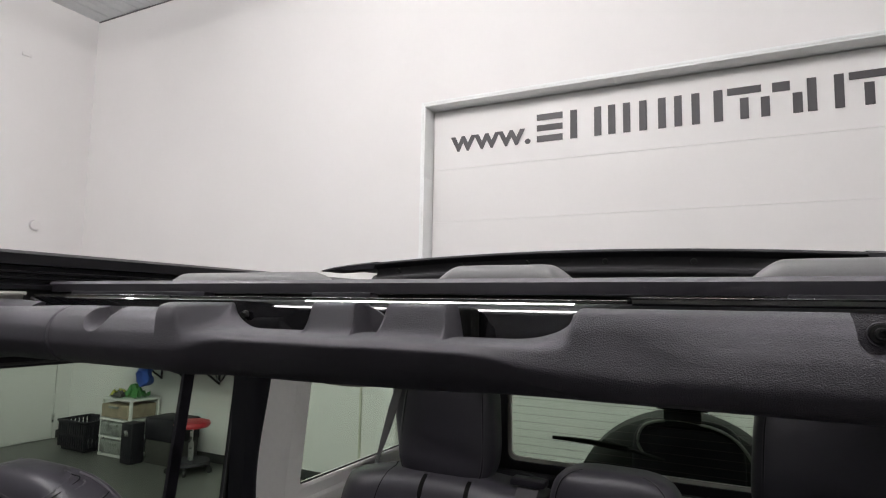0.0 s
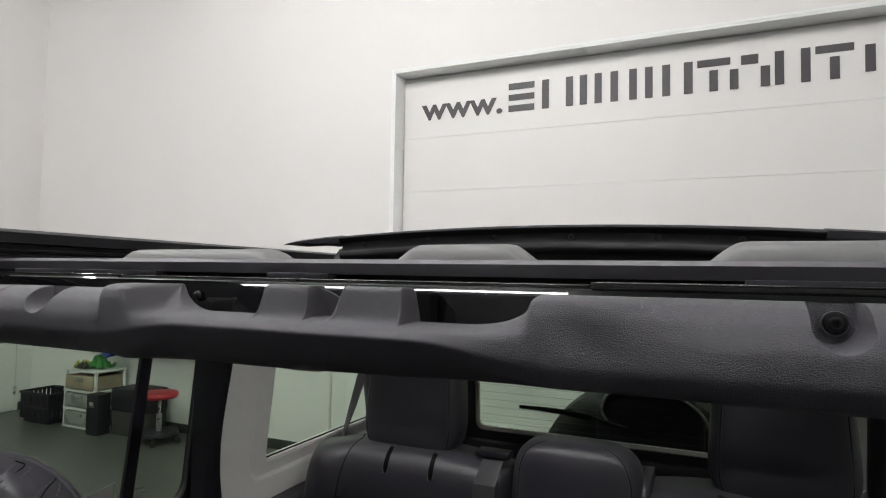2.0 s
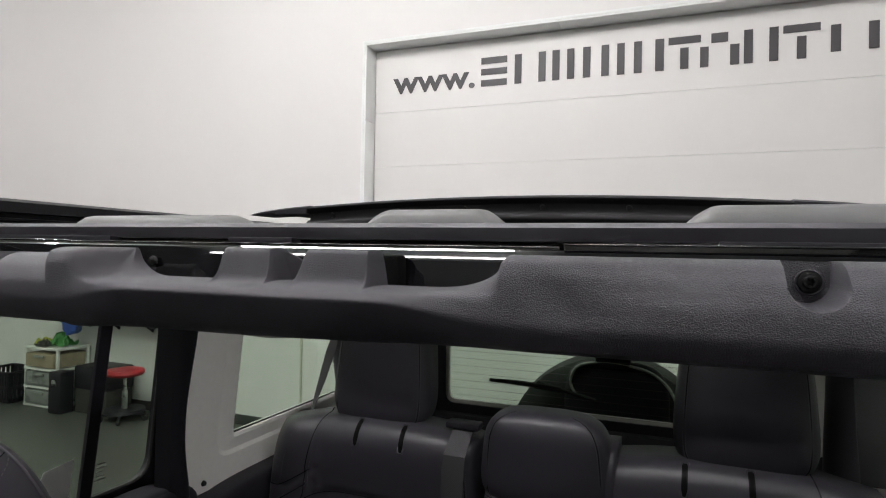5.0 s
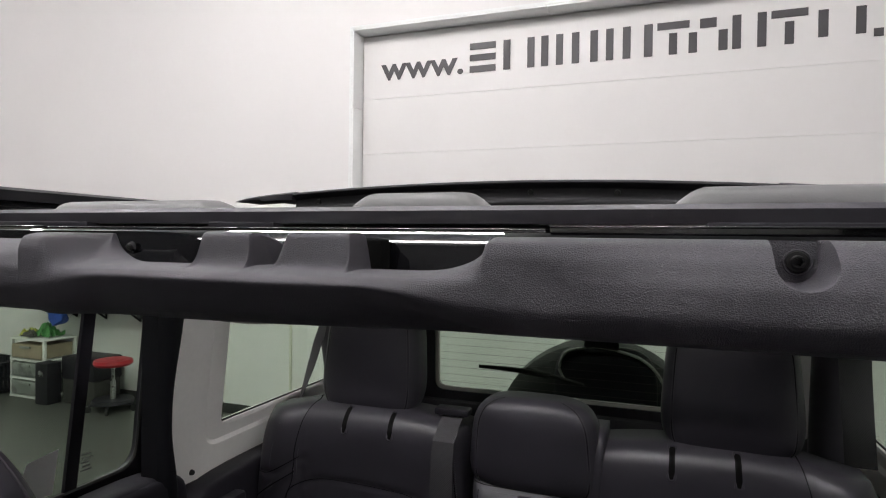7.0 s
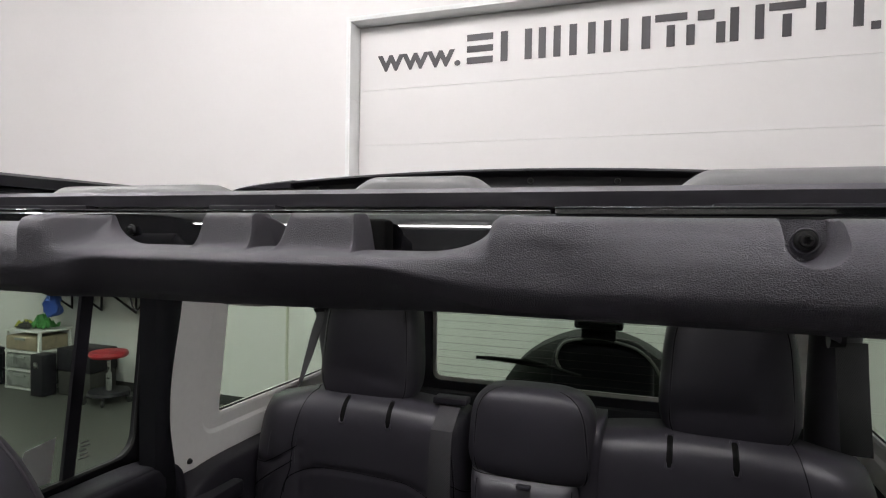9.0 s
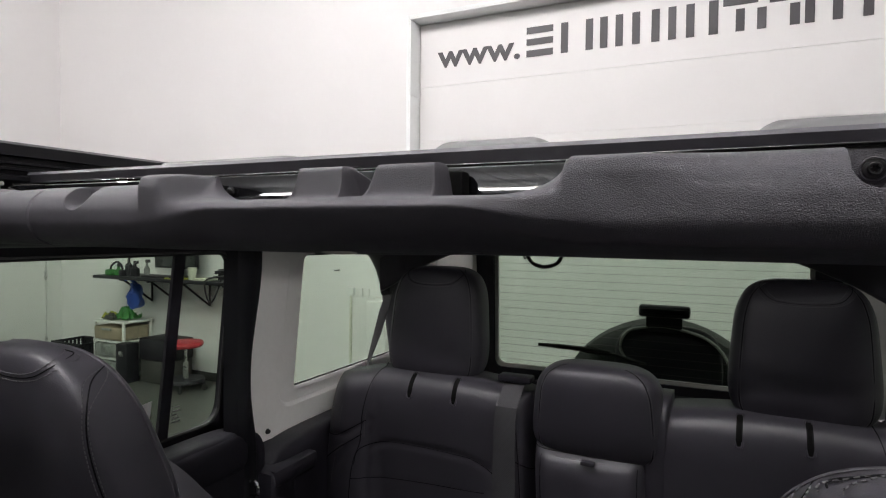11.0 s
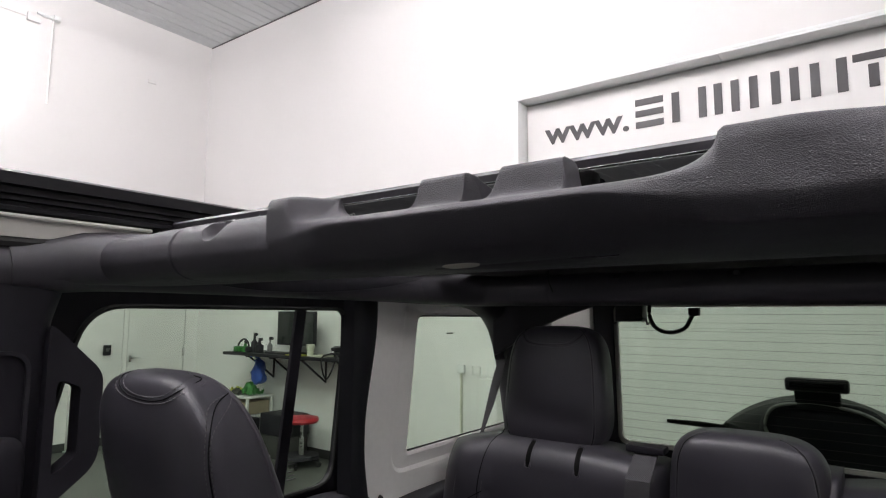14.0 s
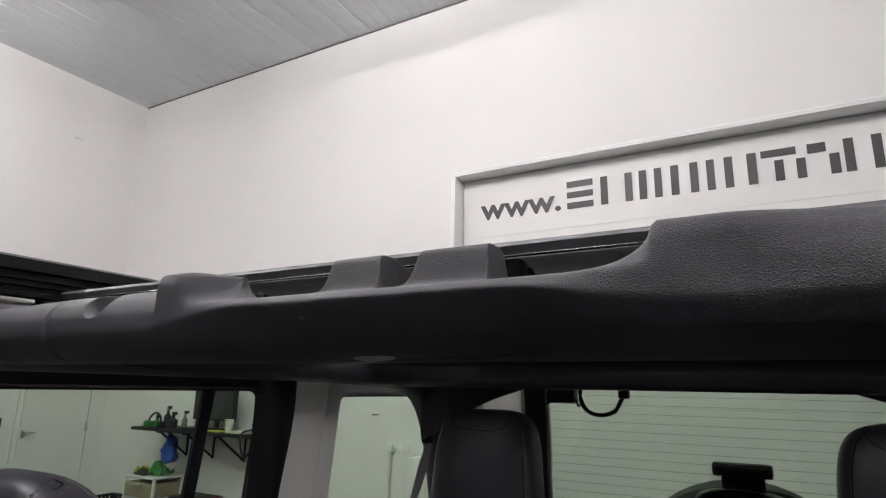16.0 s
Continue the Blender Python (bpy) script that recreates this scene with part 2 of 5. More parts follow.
def cushion(bm, centre, half, e=(0.35, 0.35), lean=0.0, taper=0.0, belly=0.0, slope=0.0, nu=44, nv=28):
    """A stuffed block: a superellipsoid with rounded sides, leaning back with height and narrowing upwards."""
    cx, cy, cz = centre
    hx, hy, hz = half

    def spot(u, v, out=0.0):
        x = power(math.cos(v), e[0]) * power(math.cos(u), e[1])
        y = power(math.cos(v), e[0]) * power(math.sin(u), e[1])
        z = power(math.sin(v), e[0])
        k = 1 - taper * (z + 1) / 2
        y *= 1 - slope * z if y > 0 else 1
        y -= belly * (1 - x * x) * (1 - z * z) * (1 if y < 0 else 0)
        px, py = x * (hx + out) * k, y * (hy + out)
        pz = z * (hz + out)
        return Vector((cx + px, cy + py + lean * pz, cz + pz))

    loops = [[spot(2 * math.pi * i / nu, -math.pi / 2 + math.pi * (j + 0.02) / (nv + 0.04)) for i in range(nu)] for j in range(nv + 1)]
    rings(bm, loops)
    return spot


def sheet_solid(bm, outer, inner, depth, axis_point):
    """A plate with one hole: outer and inner are loops of the same length; depth is a vector for its thickness."""
    d = Vector(depth)
    o1 = [bm.verts.new(axis_point(*q)) for q in outer]
    i1 = [bm.verts.new(axis_point(*q)) for q in inner]
    o2 = [bm.verts.new(axis_point(*q) + d) for q in outer]
    i2 = [bm.verts.new(axis_point(*q) + d) for q in inner]
    n = len(outer)
    for k in range(n):
        j = (k + 1) % n
        bm.faces.new((o1[k], o1[j], i1[j], i1[k]))
        bm.faces.new((o2[j], o2[k], i2[k], i2[j]))
        bm.faces.new((o1[j], o1[k], o2[k], o2[j]))
        bm.faces.new((i1[k], i1[j], i2[j], i2[k]))
    return bm


def rounded(points, radii, seg=6):
    """A closed outline with rounded corners: seg + 1 points at each corner."""
    out = []
    n = len(points)
    for i, (p, r) in enumerate(zip(points, radii)):
        p, a, b = Vector(p), Vector(points[i - 1]), Vector(points[(i + 1) % n])
        da, db = (a - p).normalized(), (b - p).normalized()
        half = da.angle(db) / 2
        cut = r / math.tan(half)
        s, f = p + da * cut, p + db * cut
        for k in range(seg + 1):
            t = k / seg
            out.append((1 - t) ** 2 * s + 2 * t * (1 - t) * p + t * t * f)
    return out

# ---- the room ----
LEFT, RIGHT, NEAR, BACK, TOP = -7.986, 5.4, -7.5, 5.0, 5.70
DOOR_L, DOOR_R, DOOR_T = -2.70, 2.62, 3.735


def structure(ob, label, category):
    return tagged(ob, label, category, kind="structure")


structure(part("floor", boxes((LEFT - 0.2, RIGHT + 0.2, NEAR - 0.2, BACK + 0.6, -0.2, 0.0)), FLOOR, smooth=False), "dark grey sealed concrete workshop floor", "floor")
wall = part("wall_back", boxes((LEFT - 0.2, DOOR_L, BACK, BACK + 0.3, 0, TOP + 0.2), (DOOR_R, RIGHT + 0.2, BACK, BACK + 0.3, 0, TOP + 0.2),
                               (DOOR_L, DOOR_R, BACK, BACK + 0.3, DOOR_T, TOP + 0.2)), WALL, smooth=False)
structure(wall, "tall smooth white painted wall with a garage opening", "wall")
structure(part("wall_left", boxes((LEFT - 0.2, LEFT, 0.5, BACK, 0, TOP + 0.2)), WALL, smooth=False), "tall smooth white painted side wall", "wall")
# unseen front part of the side wall, made dark to hold back light
structure(part("wall_left_front", boxes((LEFT - 0.2, LEFT, NEAR, 0.5, 0, TOP + 0.2)), UNSEEN_DARK, smooth=False), "unseen wall closing the room, darkened to keep reflections black", "wall")
# unseen wall, kept white as a reflector for the hardtop's inner face
structure(part("wall_right", boxes((RIGHT, RIGHT + 0.2, NEAR, BACK, 0, TOP + 0.2)), WALL, smooth=False), "unseen wall closing the room, white to bounce light into the car", "wall")
# unseen front wall, made dark for black reflections in the roof header
structure(part("wall_front", boxes((LEFT - 0.2, RIGHT + 0.2, NEAR - 0.2, NEAR, 0, TOP + 0.2)), UNSEEN_DARK, smooth=False), "unseen wall closing the room, darkened to keep reflections black", "wall")

# ribbed metal sheets: a raised seam every 30 cm, running from the back wall to the front
bm = bmesh.new()
prof = []
x = LEFT
while x < RIGHT:
    prof += [(x, TOP), (x + 0.125, TOP), (x + 0.130, TOP + 0.004), (x + 0.142, TOP + 0.004), (x + 0.147, TOP), (x + 0.255, TOP), (x + 0.263, TOP + 0.010), (x + 0.290, TOP + 0.010), (x + 0.30, TOP)]
    x += 0.30
loops = [[(px, y, pz) for px, pz in prof] for y in (NEAR, BACK)]
rings(bm, loops, closed=False)
rings(bm, [[(px, y, TOP + 0.15) for px, pz in prof] for y in (NEAR, BACK)], closed=False)
structure(part("ceiling", bm, CEILING, smooth=False), "grey ribbed metal ceiling sheets", "ceiling")
structure(part("baseboard", boxes((LEFT + 0.012, DOOR_L - 0.1, BACK - 0.012, BACK - 0.001, 0, 0.10), bevel=0.003), BASEBOARD), "dark rubber baseboard on the back wall", "baseboard")
structure(part("baseboard", boxes((LEFT + 0.001, LEFT + 0.012, 4.84, BACK - 0.001, 0, 0.10), (LEFT + 0.001, LEFT + 0.012, NEAR, 3.93, 0, 0.10), bevel=0.003), BASEBOARD), "dark rubber baseboard on the side wall", "baseboard")
structure(part("trim", boxes((LEFT + 0.02, RIGHT, BACK - 0.012, BACK - 0.002, TOP - 0.02, TOP - 0.004), bevel=0.002), GREY_PLASTIC), "thin grey edge strip under the ceiling", "trim")

# garage door in its deep steel-edged opening
FT = 0.014
frame_ob = part("garage_frame", boxes((DOOR_L - 0.004, DOOR_L + FT, BACK - 0.004, BACK + 0.183, 0, 3.02), (DOOR_L - 0.004, DOOR_L + FT, BACK - 0.004, BACK + 0.183, 3.023, DOOR_T - FT),
                                      (DOOR_R - FT, DOOR_R + 0.004, BACK - 0.004, BACK + 0.183, 0, DOOR_T - FT),
                                      (DOOR_L - 0.004, -0.9, BACK - 0.004, BACK + 0.183, DOOR_T - FT + 0.002, DOOR_T + 0.004), (-0.897, DOOR_R + 0.004, BACK - 0.004, BACK + 0.183, DOOR_T - FT + 0.002, DOOR_T + 0.004), bevel=0.002), TRIM_GREY)
structure(frame_ob, "grey painted steel edging round the garage opening", "frame")
flange = part("trim", boxes((DOOR_L - 0.030, DOOR_L - 0.005, BACK - 0.006, BACK - 0.001, 0, DOOR_T + 0.030), (DOOR_R + 0.005, DOOR_R + 0.030, BACK - 0.006, BACK - 0.001, 0, DOOR_T + 0.030),
                            (DOOR_L - 0.005, DOOR_R + 0.005, BACK - 0.006, BACK - 0.001, DOOR_T + 0.005, DOOR_T + 0.030), bevel=0.002), TRIM_GREY)
structure(flange, "grey steel flange on the wall round the garage opening", "trim")
DOOR_Y = 5.186
garage = structure(new("garage_door"), "white sectional garage door, closed, with dark lettering", "garage door")
z = 0.0
heights = [0.52] * 6 + [0.60]
for h in heights:
    bm = bmesh.new()
    top = min(z + h, DOOR_T - 0.016)
    rows = [(DOOR_Y, z + 0.001), (DOOR_Y, top - 0.0035), (DOOR_Y + 0.0015, top - 0.001), (DOOR_Y + 0.05, top - 0.001), (DOOR_Y + 0.05, z + 0.001)]
    sweep(bm, rows, "x", DOOR_L + FT + 0.002, DOOR_R - FT - 0.002)
    part("panel", bm, PANEL_WHITE, garage, smooth=False)
    z += h


def bars(name, rows, parent):
    bm = bmesh.new()
    for x0, x1, z0, z1 in rows:
        box(bm, x0, x1, DOOR_Y - 0.006, DOOR_Y - 0.0015, z0, z1)
    return part(name, bm, LETTER, parent, smooth=False)


font = bpy.data.curves.new("web_letters", "FONT")
font.body = "www."
font.size = 0.28
font.offset = 0.006
font.extrude = 0.002
text = new("web_letters", font)
bpy.context.view_layer.update()
wide, tall = text.dimensions.x, text.dimensions.y
me = bpy.data.meshes.new_from_object(text.evaluated_get(bpy.context.evaluated_depsgraph_get()))
bpy.data.objects.remove(text)
lo = min(v.co.x for v in me.vertices)
lo_y = min(v.co.y for v in me.vertices)
for v in me.vertices:
    v.co = Vector((-2.495 + (v.co.x - lo) * 0.82 / wide, DOOR_Y - 0.004 - v.co.z, 3.288 + (v.co.y - lo_y) * 0.150 / tall))
me.materials.clear()
me.materials.append(LETTER)
web = new("web_letters", me)
web.parent = garage
web["label"] = "dark grey vinyl letters www"
# the firm's sign: plain dark bars in place of its letters
B, C = 3.292, 3.552
st = 0.062
signs = [
    [(-1.615, -1.375, C - 0.058, C), (-1.615, -1.375, 3.394, 3.45), (-1.615, -1.375, B, B + 0.058)],
    [(-1.305, -1.305 + st, B, C), (-1.092, -1.03, B, C)],
    [(-0.972, -0.972 + st, B, C), (-0.845, -0.785, B, C), (-0.712, -0.65, B, C)],
    [(-0.560, -0.560 + st, B, C), (-0.433, -0.373, B, C), (-0.300, -0.238, B, C)],
    [(-0.135, -0.068, B, C)],
    [(-0.035, 0.205, C - 0.058, C), (0.054, 0.116, B, C - 0.09)],
    [(0.20, 0.262, B, C - 0.1), (0.28, 0.40, C - 0.075, C), (0.415, 0.480, B, C - 0.1)],
    [(0.511, 0.573, B, C), (0.684, 0.746, B, C)],
    [(0.777, 1.02, C - 0.058, C), (0.868, 0.930, B, C - 0.09)],
    [(1.086, 1.150, B + 0.03, C - 0.03), (1.322, 1.386, B + 0.03, C - 0.03)],
    [(1.432, 1.492, B, B + 0.058)],
]
for rows in signs:
    bars("sign_bar", rows, garage)

# white personnel door on the side wall
door = structure(new("door_1"), "flush white personnel door, closed, with steel lever", "door")
part("leaf", boxes((LEFT + 0.001, LEFT + 0.012, 4.01, 4.79, 0.008, 2.05), bevel=0.003), PANEL_WHITE, door, smooth=False)
part("door_frame", boxes((LEFT + 0.001, LEFT + 0.02, 3.945, 4.004, 0, 2.11), (LEFT + 0.001, LEFT + 0.02, 4.797, 4.835, 0, 2.11), (LEFT + 0.001, LEFT + 0.02, 4.004, 4.797, 2.056, 2.11), bevel=0.003), PANEL_WHITE, door, smooth=False)
for hz in (0.26, 1.115, 1.85):
    bm = boxes((LEFT + 0.011, LEFT + 0.024, 4.775, 4.81, hz - 0.06, hz + 0.06), bevel=0.003)
    part("hinge", bm, STEEL, door, "brushed steel hinge")
bm = boxes((LEFT + 0.012, LEFT + 0.02, 4.03, 4.075, 1.02, 1.11), bevel=0.003)
tube(bm, [(LEFT + 0.02, 4.05, 1.075), (LEFT + 0.06, 4.05, 1.075), (LEFT + 0.065, 4.08, 1.075), (LEFT + 0.065, 4.16, 1.072)], 0.010, 8)
part("lever", bm, STEEL, door, "steel lever handle")

box_ob = thing("wall_switch", "small dark control box on the white wall", "switch")
part("case", boxes((LEFT + 0.001, LEFT + 0.03, 3.71, 3.80, 1.12, 1.25), bevel=0.006), DARK, box_ob)
part("button", boxes((LEFT + 0.03, LEFT + 0.036, 3.735, 3.775, 1.17, 1.21), bevel=0.002), GREY_PLASTIC, box_ob)

# linear lamp and conduit on the side wall
lamp = thing("wall_lamp", "white linear lamp glowing on the side wall", "lamp")
part("base", boxes((LEFT + 0.002, LEFT + 0.05, 1.10, 2.54, 4.145, 4.195), bevel=0.006), PANEL_WHITE, lamp)
bm = bmesh.new()
tube(bm, [(LEFT + 0.060, 1.12, 4.105), (LEFT + 0.060, 2.52, 4.105)], 0.030, 12)
part("diffuser", bm, LED_WALL, lamp, "glowing white tube")
pipe = thing("conduit", "thin white conduit with a junction box on the wall", "conduit")
bm = bmesh.new()
tube(bm, [(LEFT + 0.02, 2.86, 4.18), (LEFT + 0.02, 2.86, 5.22)], 0.012, 8)
part("drop_pipe", bm, PANEL_WHITE, pipe)
bm = bmesh.new()
tube(bm, [(LEFT + 0.02, 0.6, 5.16), (LEFT + 0.02, 2.62, 5.18)], 0.012, 8)
part("run_pipe", bm, PANEL_WHITE, pipe)
part("junction_box", boxes((LEFT + 0.001, LEFT + 0.05, 2.58, 2.72, 5.13, 5.23), bevel=0.006), PANEL_WHITE, pipe)
bm = bmesh.new()
tube(bm, [(LEFT + 0.03, 2.68, 5.25), (LEFT + 0.05, 2.88, 5.25)], 0.022, 8)
box(bm, LEFT + 0.01, LEFT + 0.09, 2.84, 2.92, 5.22, 5.28, bevel=0.008)
part("bracket", bm, TRIM_GREY, pipe, "grey bracket at the conduit's corner")
bx = thing("wall_plate", "small white cover plate on the side wall", "cover plate")
part("plate", boxes((LEFT + 0.001, LEFT + 0.02, 4.06, 4.17, 4.845, 4.89), bevel=0.004), PANEL_WHITE, bx)
bx = thing("wall_plate", "small round white cover low on the side wall", "cover plate")
bm = bmesh.new()
bmesh.ops.create_cone(bm, cap_ends=True, segments=20, radius1=0.07, radius2=0.06, depth=0.03, matrix=pose(LEFT + 0.015, 4.38, 2.72, 0, 90, 0))
part("cover", bm, PANEL_WHITE, bx)

# ceiling lamps: long battens over the bay; most unseen, added to brighten walls and cabin
LAMPS = ((-2.2, 1.4, LED_MID, 90), (-0.7, -0.6, LED, 90), (3.5, -1.7, LED, 90), (-5.75, 1.12, LED_MID, 0), (-3.6, -0.4, LED_MID, 90), (-2.9, -6.3, LED_DIM, 90), (-6.3, -6.3, LED_DIM, 90))
for gx, gy, light, turned in LAMPS:
    batten = thing("ceiling_lamp", "long white tube lamp under the metal ceiling, its place guessed", "lamp", "lamps over the bay", at=(gx, gy, TOP - 0.40), turn=turned)
    part("housing", boxes((-0.03, 0.03, -1.20, 1.20, 0.045, 0.09), bevel=0.008), PANEL_WHITE, batten)
    part("tube", tube(bmesh.new(), [(0, -1.18, 0), (0, 1.18, 0)], 0.030, 12), light, batten, "glowing white tube")
    for q in (-1.195, 1.181):
        part("end_cap", boxes((-0.032, 0.032, q, q + 0.014, -0.032, 0.044), bevel=0.004), PANEL_WHITE, batten)
    for q in (-0.6, 0.6):
        part("rod", tube(bmesh.new(), [(0, q, 0.09), (0, q, 0.40)], 0.004, 6), STEEL, batten)

# ---- along the back wall ----
shelf = thing("wall_shelf", "black wall shelf on triangular steel brackets, cluttered", "shelf")
part("board", boxes((-6.62, -4.58, 4.52, 4.985, 1.155, 1.19), bevel=0.004), DARK, shelf)
part("back_strip", boxes((-5.1, -4.58, 4.955, 4.992, 1.192, 1.29), bevel=0.004), DARK, shelf)
for bx_ in (-6.2, -5.75, -5.25, -4.62):
    bm = bmesh.new()
    tube(bm, [(bx_, 4.98, 1.15), (bx_, 4.98, 0.86)], 0.012, 6)
    tube(bm, [(bx_, 4.98, 0.87), (bx_, 4.60, 1.15)], 0.012, 6)
    tube(bm, [(bx_, 4.98, 1.145), (bx_, 4.56, 1.145)], 0.012, 6)
    part("bracket", bm, DARK, shelf)

mon = thing("monitor", "black flat monitor standing on the wall shelf", "monitor")
part("case", boxes((-5.88, -5.22, 4.76, 4.80, 1.29, 1.69), bevel=0.006), DARK, mon)
part("screen", boxes((-5.86, -5.24, 4.754, 4.759, 1.31, 1.67)), SCREEN, mon, "dark glossy screen")
bm = boxes((-5.69, -5.41, 4.70, 4.90, 1.191, 1.205), bevel=0.003)
tube(bm, [(-5.55, 4.82, 1.20), (-5.55, 4.82, 1.40)], 0.025, 8)
part("stand", bm, DARK, mon)
kb = thing("keyboard", "dark keyboard lying on the wall shelf", "keyboard")
part("keys", boxes((-5.85, -5.4, 4.56, 4.69, 1.192, 1.215), bevel=0.004), DARK, kb)
cup = thing("cup", "pale yellow paper cup on the shelf", "cup")
bm = bmesh.new()
bmesh.ops.create_cone(bm, cap_ends=True, segments=20, radius1=0.035, radius2=0.048, depth=0.13, matrix=pose(-5.12, 4.62, 1.257))
part("body", bm, PAPER, cup)
pad = thing("notepad", "yellow notepad lying on the shelf", "notepad")
part("sheets", boxes((-5.45, -5.20, 4.54, 4.66, 1.191, 1.205), bevel=0.002), YELLOW, pad)
sheet = thing("paper_stack", "stack of white paper on the shelf", "paper")
part("sheets", boxes((-5.05, -4.85, 4.56, 4.72, 1.191, 1.212), bevel=0.002), PAPER, sheet)
phone = thing("desk_telephone", "dark desk telephone with coiled cord", "telephone")
bm = boxes((-4.95, -4.70, 4.74, 4.92, 1.192, 1.23), bevel=0.008)
box(bm, -4.93, -4.86, 4.74, 4.92, 1.25, 1.29, bevel=0.012)
box(bm, -4.84, -4.70, 4.86, 4.90, 1.23, 1.32, bevel=0.006)
part("base", bm, DARK, phone)
bm = bmesh.new()
tube(bm, [(-4.86, 4.72, 1.23), (-4.80, 4.50, 1.20), (-4.78, 4.50, 1.04), (-4.72, 4.50, 0.98), (-4.66, 4.52, 1.08), (-4.66, 4.58, 1.22)], 0.009, 6, n=20)
part("cord", bm, DARK, phone)
for k, (px, mat, r, h) in enumerate([(-6.36, GREEN, 0.045, 0.10), (-6.18, DARK, 0.04, 0.20), (-6.08, DARK, 0.05, 0.14), (-5.88, GREY_PLASTIC, 0.03, 0.16)]):
    bottle = thing("spray_bottle", "spray bottle standing on the wall shelf", "bottle", "bottles on the shelf")
    bm = bmesh.new()
    prof = [(r, 0), (r, h * 0.6), (r * 0.4, h * 0.75), (r * 0.35, h)]
    rings(bm, [[(px + q * math.cos(a), 4.66 + q * math.sin(a), 1.191 + z) for a in [2 * math.pi * s / 14 for s in range(14)]] for q, z in prof])
    part("bottle", bm, mat, bottle)
    bm = boxes((px - 0.012, px + 0.05, 4.648, 4.672, 1.191 + h, 1.191 + h + 0.035), bevel=0.004)
    part("trigger", bm, DARK, bottle)
gn = thing("headset", "green and black ear defenders on the shelf", "ear defenders")
bm = bmesh.new()
tube(bm, [(-6.42, 4.60, 1.22), (-6.40, 4.60, 1.30), (-6.30, 4.60, 1.35), (-6.22, 4.60, 1.30), (-6.20, 4.60, 1.22)], 0.012, 6, n=16)
part("band", bm, DARK, gn)
bm = bmesh.new()
cushion(bm, (-6.42, 4.60, 1.225), (0.05, 0.04, 0.035), nu=16, nv=10)
part("ear_cup", bm, GREEN, gn)
bm = bmesh.new()
cushion(bm, (-6.20, 4.60, 1.225), (0.03, 0.04, 0.035), nu=16, nv=10)
part("ear_cup", bm, DARK, gn)

# plastic drawer cart and what lies on it
cart = thing("drawer_cart", "white plastic cart with three cloudy drawers", "drawer cart")
CX0, CX1, CY0, CY1 = -6.70, -6.17, 4.58, 4.96
for px in (CX0, CX1 - 0.03):
    for py in (CY0, CY1 - 0.03):
        part("post", boxes((px, px + 0.03, py, py + 0.03, 0.0, 0.66), bevel=0.004), WHITE_PAINT, cart)
for z0 in (0.0, 0.20, 0.40, 0.63):
    part("shelf_plate", boxes((CX0 - 0.005, CX1 + 0.005, CY0 - 0.005, CY1 + 0.005, z0 + 0.004, z0 + 0.03), bevel=0.005), WHITE_PAINT, cart)
for z0, mat in ((0.04, CLEAR_BIN), (0.24, CLEAR_BIN), (0.44, BEIGE)):
    dr = part("drawer", boxes((CX0 + 0.035, CX1 - 0.035, CY0 - 0.015, CY1 - 0.02, z0, z0 + 0.15), bevel=0.012), mat, cart, "cloudy plastic drawer" if mat is CLEAR_BIN else "drawer full of beige goods")
    part("pull", boxes(((CX0 + CX1) / 2 - 0.08, (CX0 + CX1) / 2 + 0.08, CY0 - 0.035, CY0 - 0.014, z0 + 0.11, z0 + 0.135), bevel=0.005), CLEAR_BIN, dr)
goods = thing("cleaning_cloths", "heap of crumpled yellow and green cloths on the cart", "cloths")


def crumpled(cx, cy, cz, w, d, h, seed):
    """A cloth dropped in a heap: a folded sheet with thickness."""
    bm = bmesh.new()
    n = 22
    top, low = [], []
    for j in range(n + 1):
        for i in range(n + 1):
            a, b = i / n * 2 - 1, j / n * 2 - 1
            q = Vector((a * 1.7, b * 1.7, seed * 3.1))
            lift = h * max(0.0, 1 - a * a * 0.9) * max(0.0, 1 - b * b * 0.9)
            fold = abs(noise.noise(q * 1.6)) * h * 0.9 + noise.noise(q * 4) * h * 0.25
            v = Vector((cx + w * a + 0.3 * w * noise.noise(q + Vector((9, 0, 0))), cy + d * b + 0.3 * d * noise.noise(q + Vector((0, 9, 0))), max(cz + 0.006, cz + lift + fold - 0.1 * h)))
            top.append(bm.verts.new(v))
            low.append(bm.verts.new(v - Vector((0, 0, 0.005))))
    for grid, flip in ((top, False), (low, True)):
        for j in range(n):
            for i in range(n):
                k = j * (n + 1) + i
                f = [grid[k], grid[k + 1], grid[k + n + 2], grid[k + n + 1]]
                bm.faces.new(f[::-1] if flip else f)
    rim = [i for i in range(n)] + [j * (n + 1) + n for j in range(n)] + [n * (n + 1) + i for i in range(n, 0, -1)] + [j * (n + 1) for j in range(n, 0, -1)]
    for a, b in zip(rim, rim[1:] + rim[:1]):
        bm.faces.new((top[b], top[a], low[a], low[b]))
    return bm


part("cloth", crumpled(-6.55, 4.72, 0.665, 0.10, 0.09, 0.07, 1), YELLOW, goods, "yellow cloth")
part("cloth", crumpled(-6.36, 4.76, 0.667, 0.12, 0.10, 0.12, 2), GREEN, goods, "green cloth")
part("cloth", crumpled(-6.46, 4.64, 0.670, 0.08, 0.06, 0.06, 4), CARD, goods, "dark cloth")
bag = thing("blue_bag", "crumpled blue bag hanging under the shelf", "bag")
bm = bmesh.new()
cushion(bm, (-6.18, 4.74, 0.97), (0.11, 0.09, 0.17), e=(0.8, 0.9), taper=0.45, nu=40, nv=30)
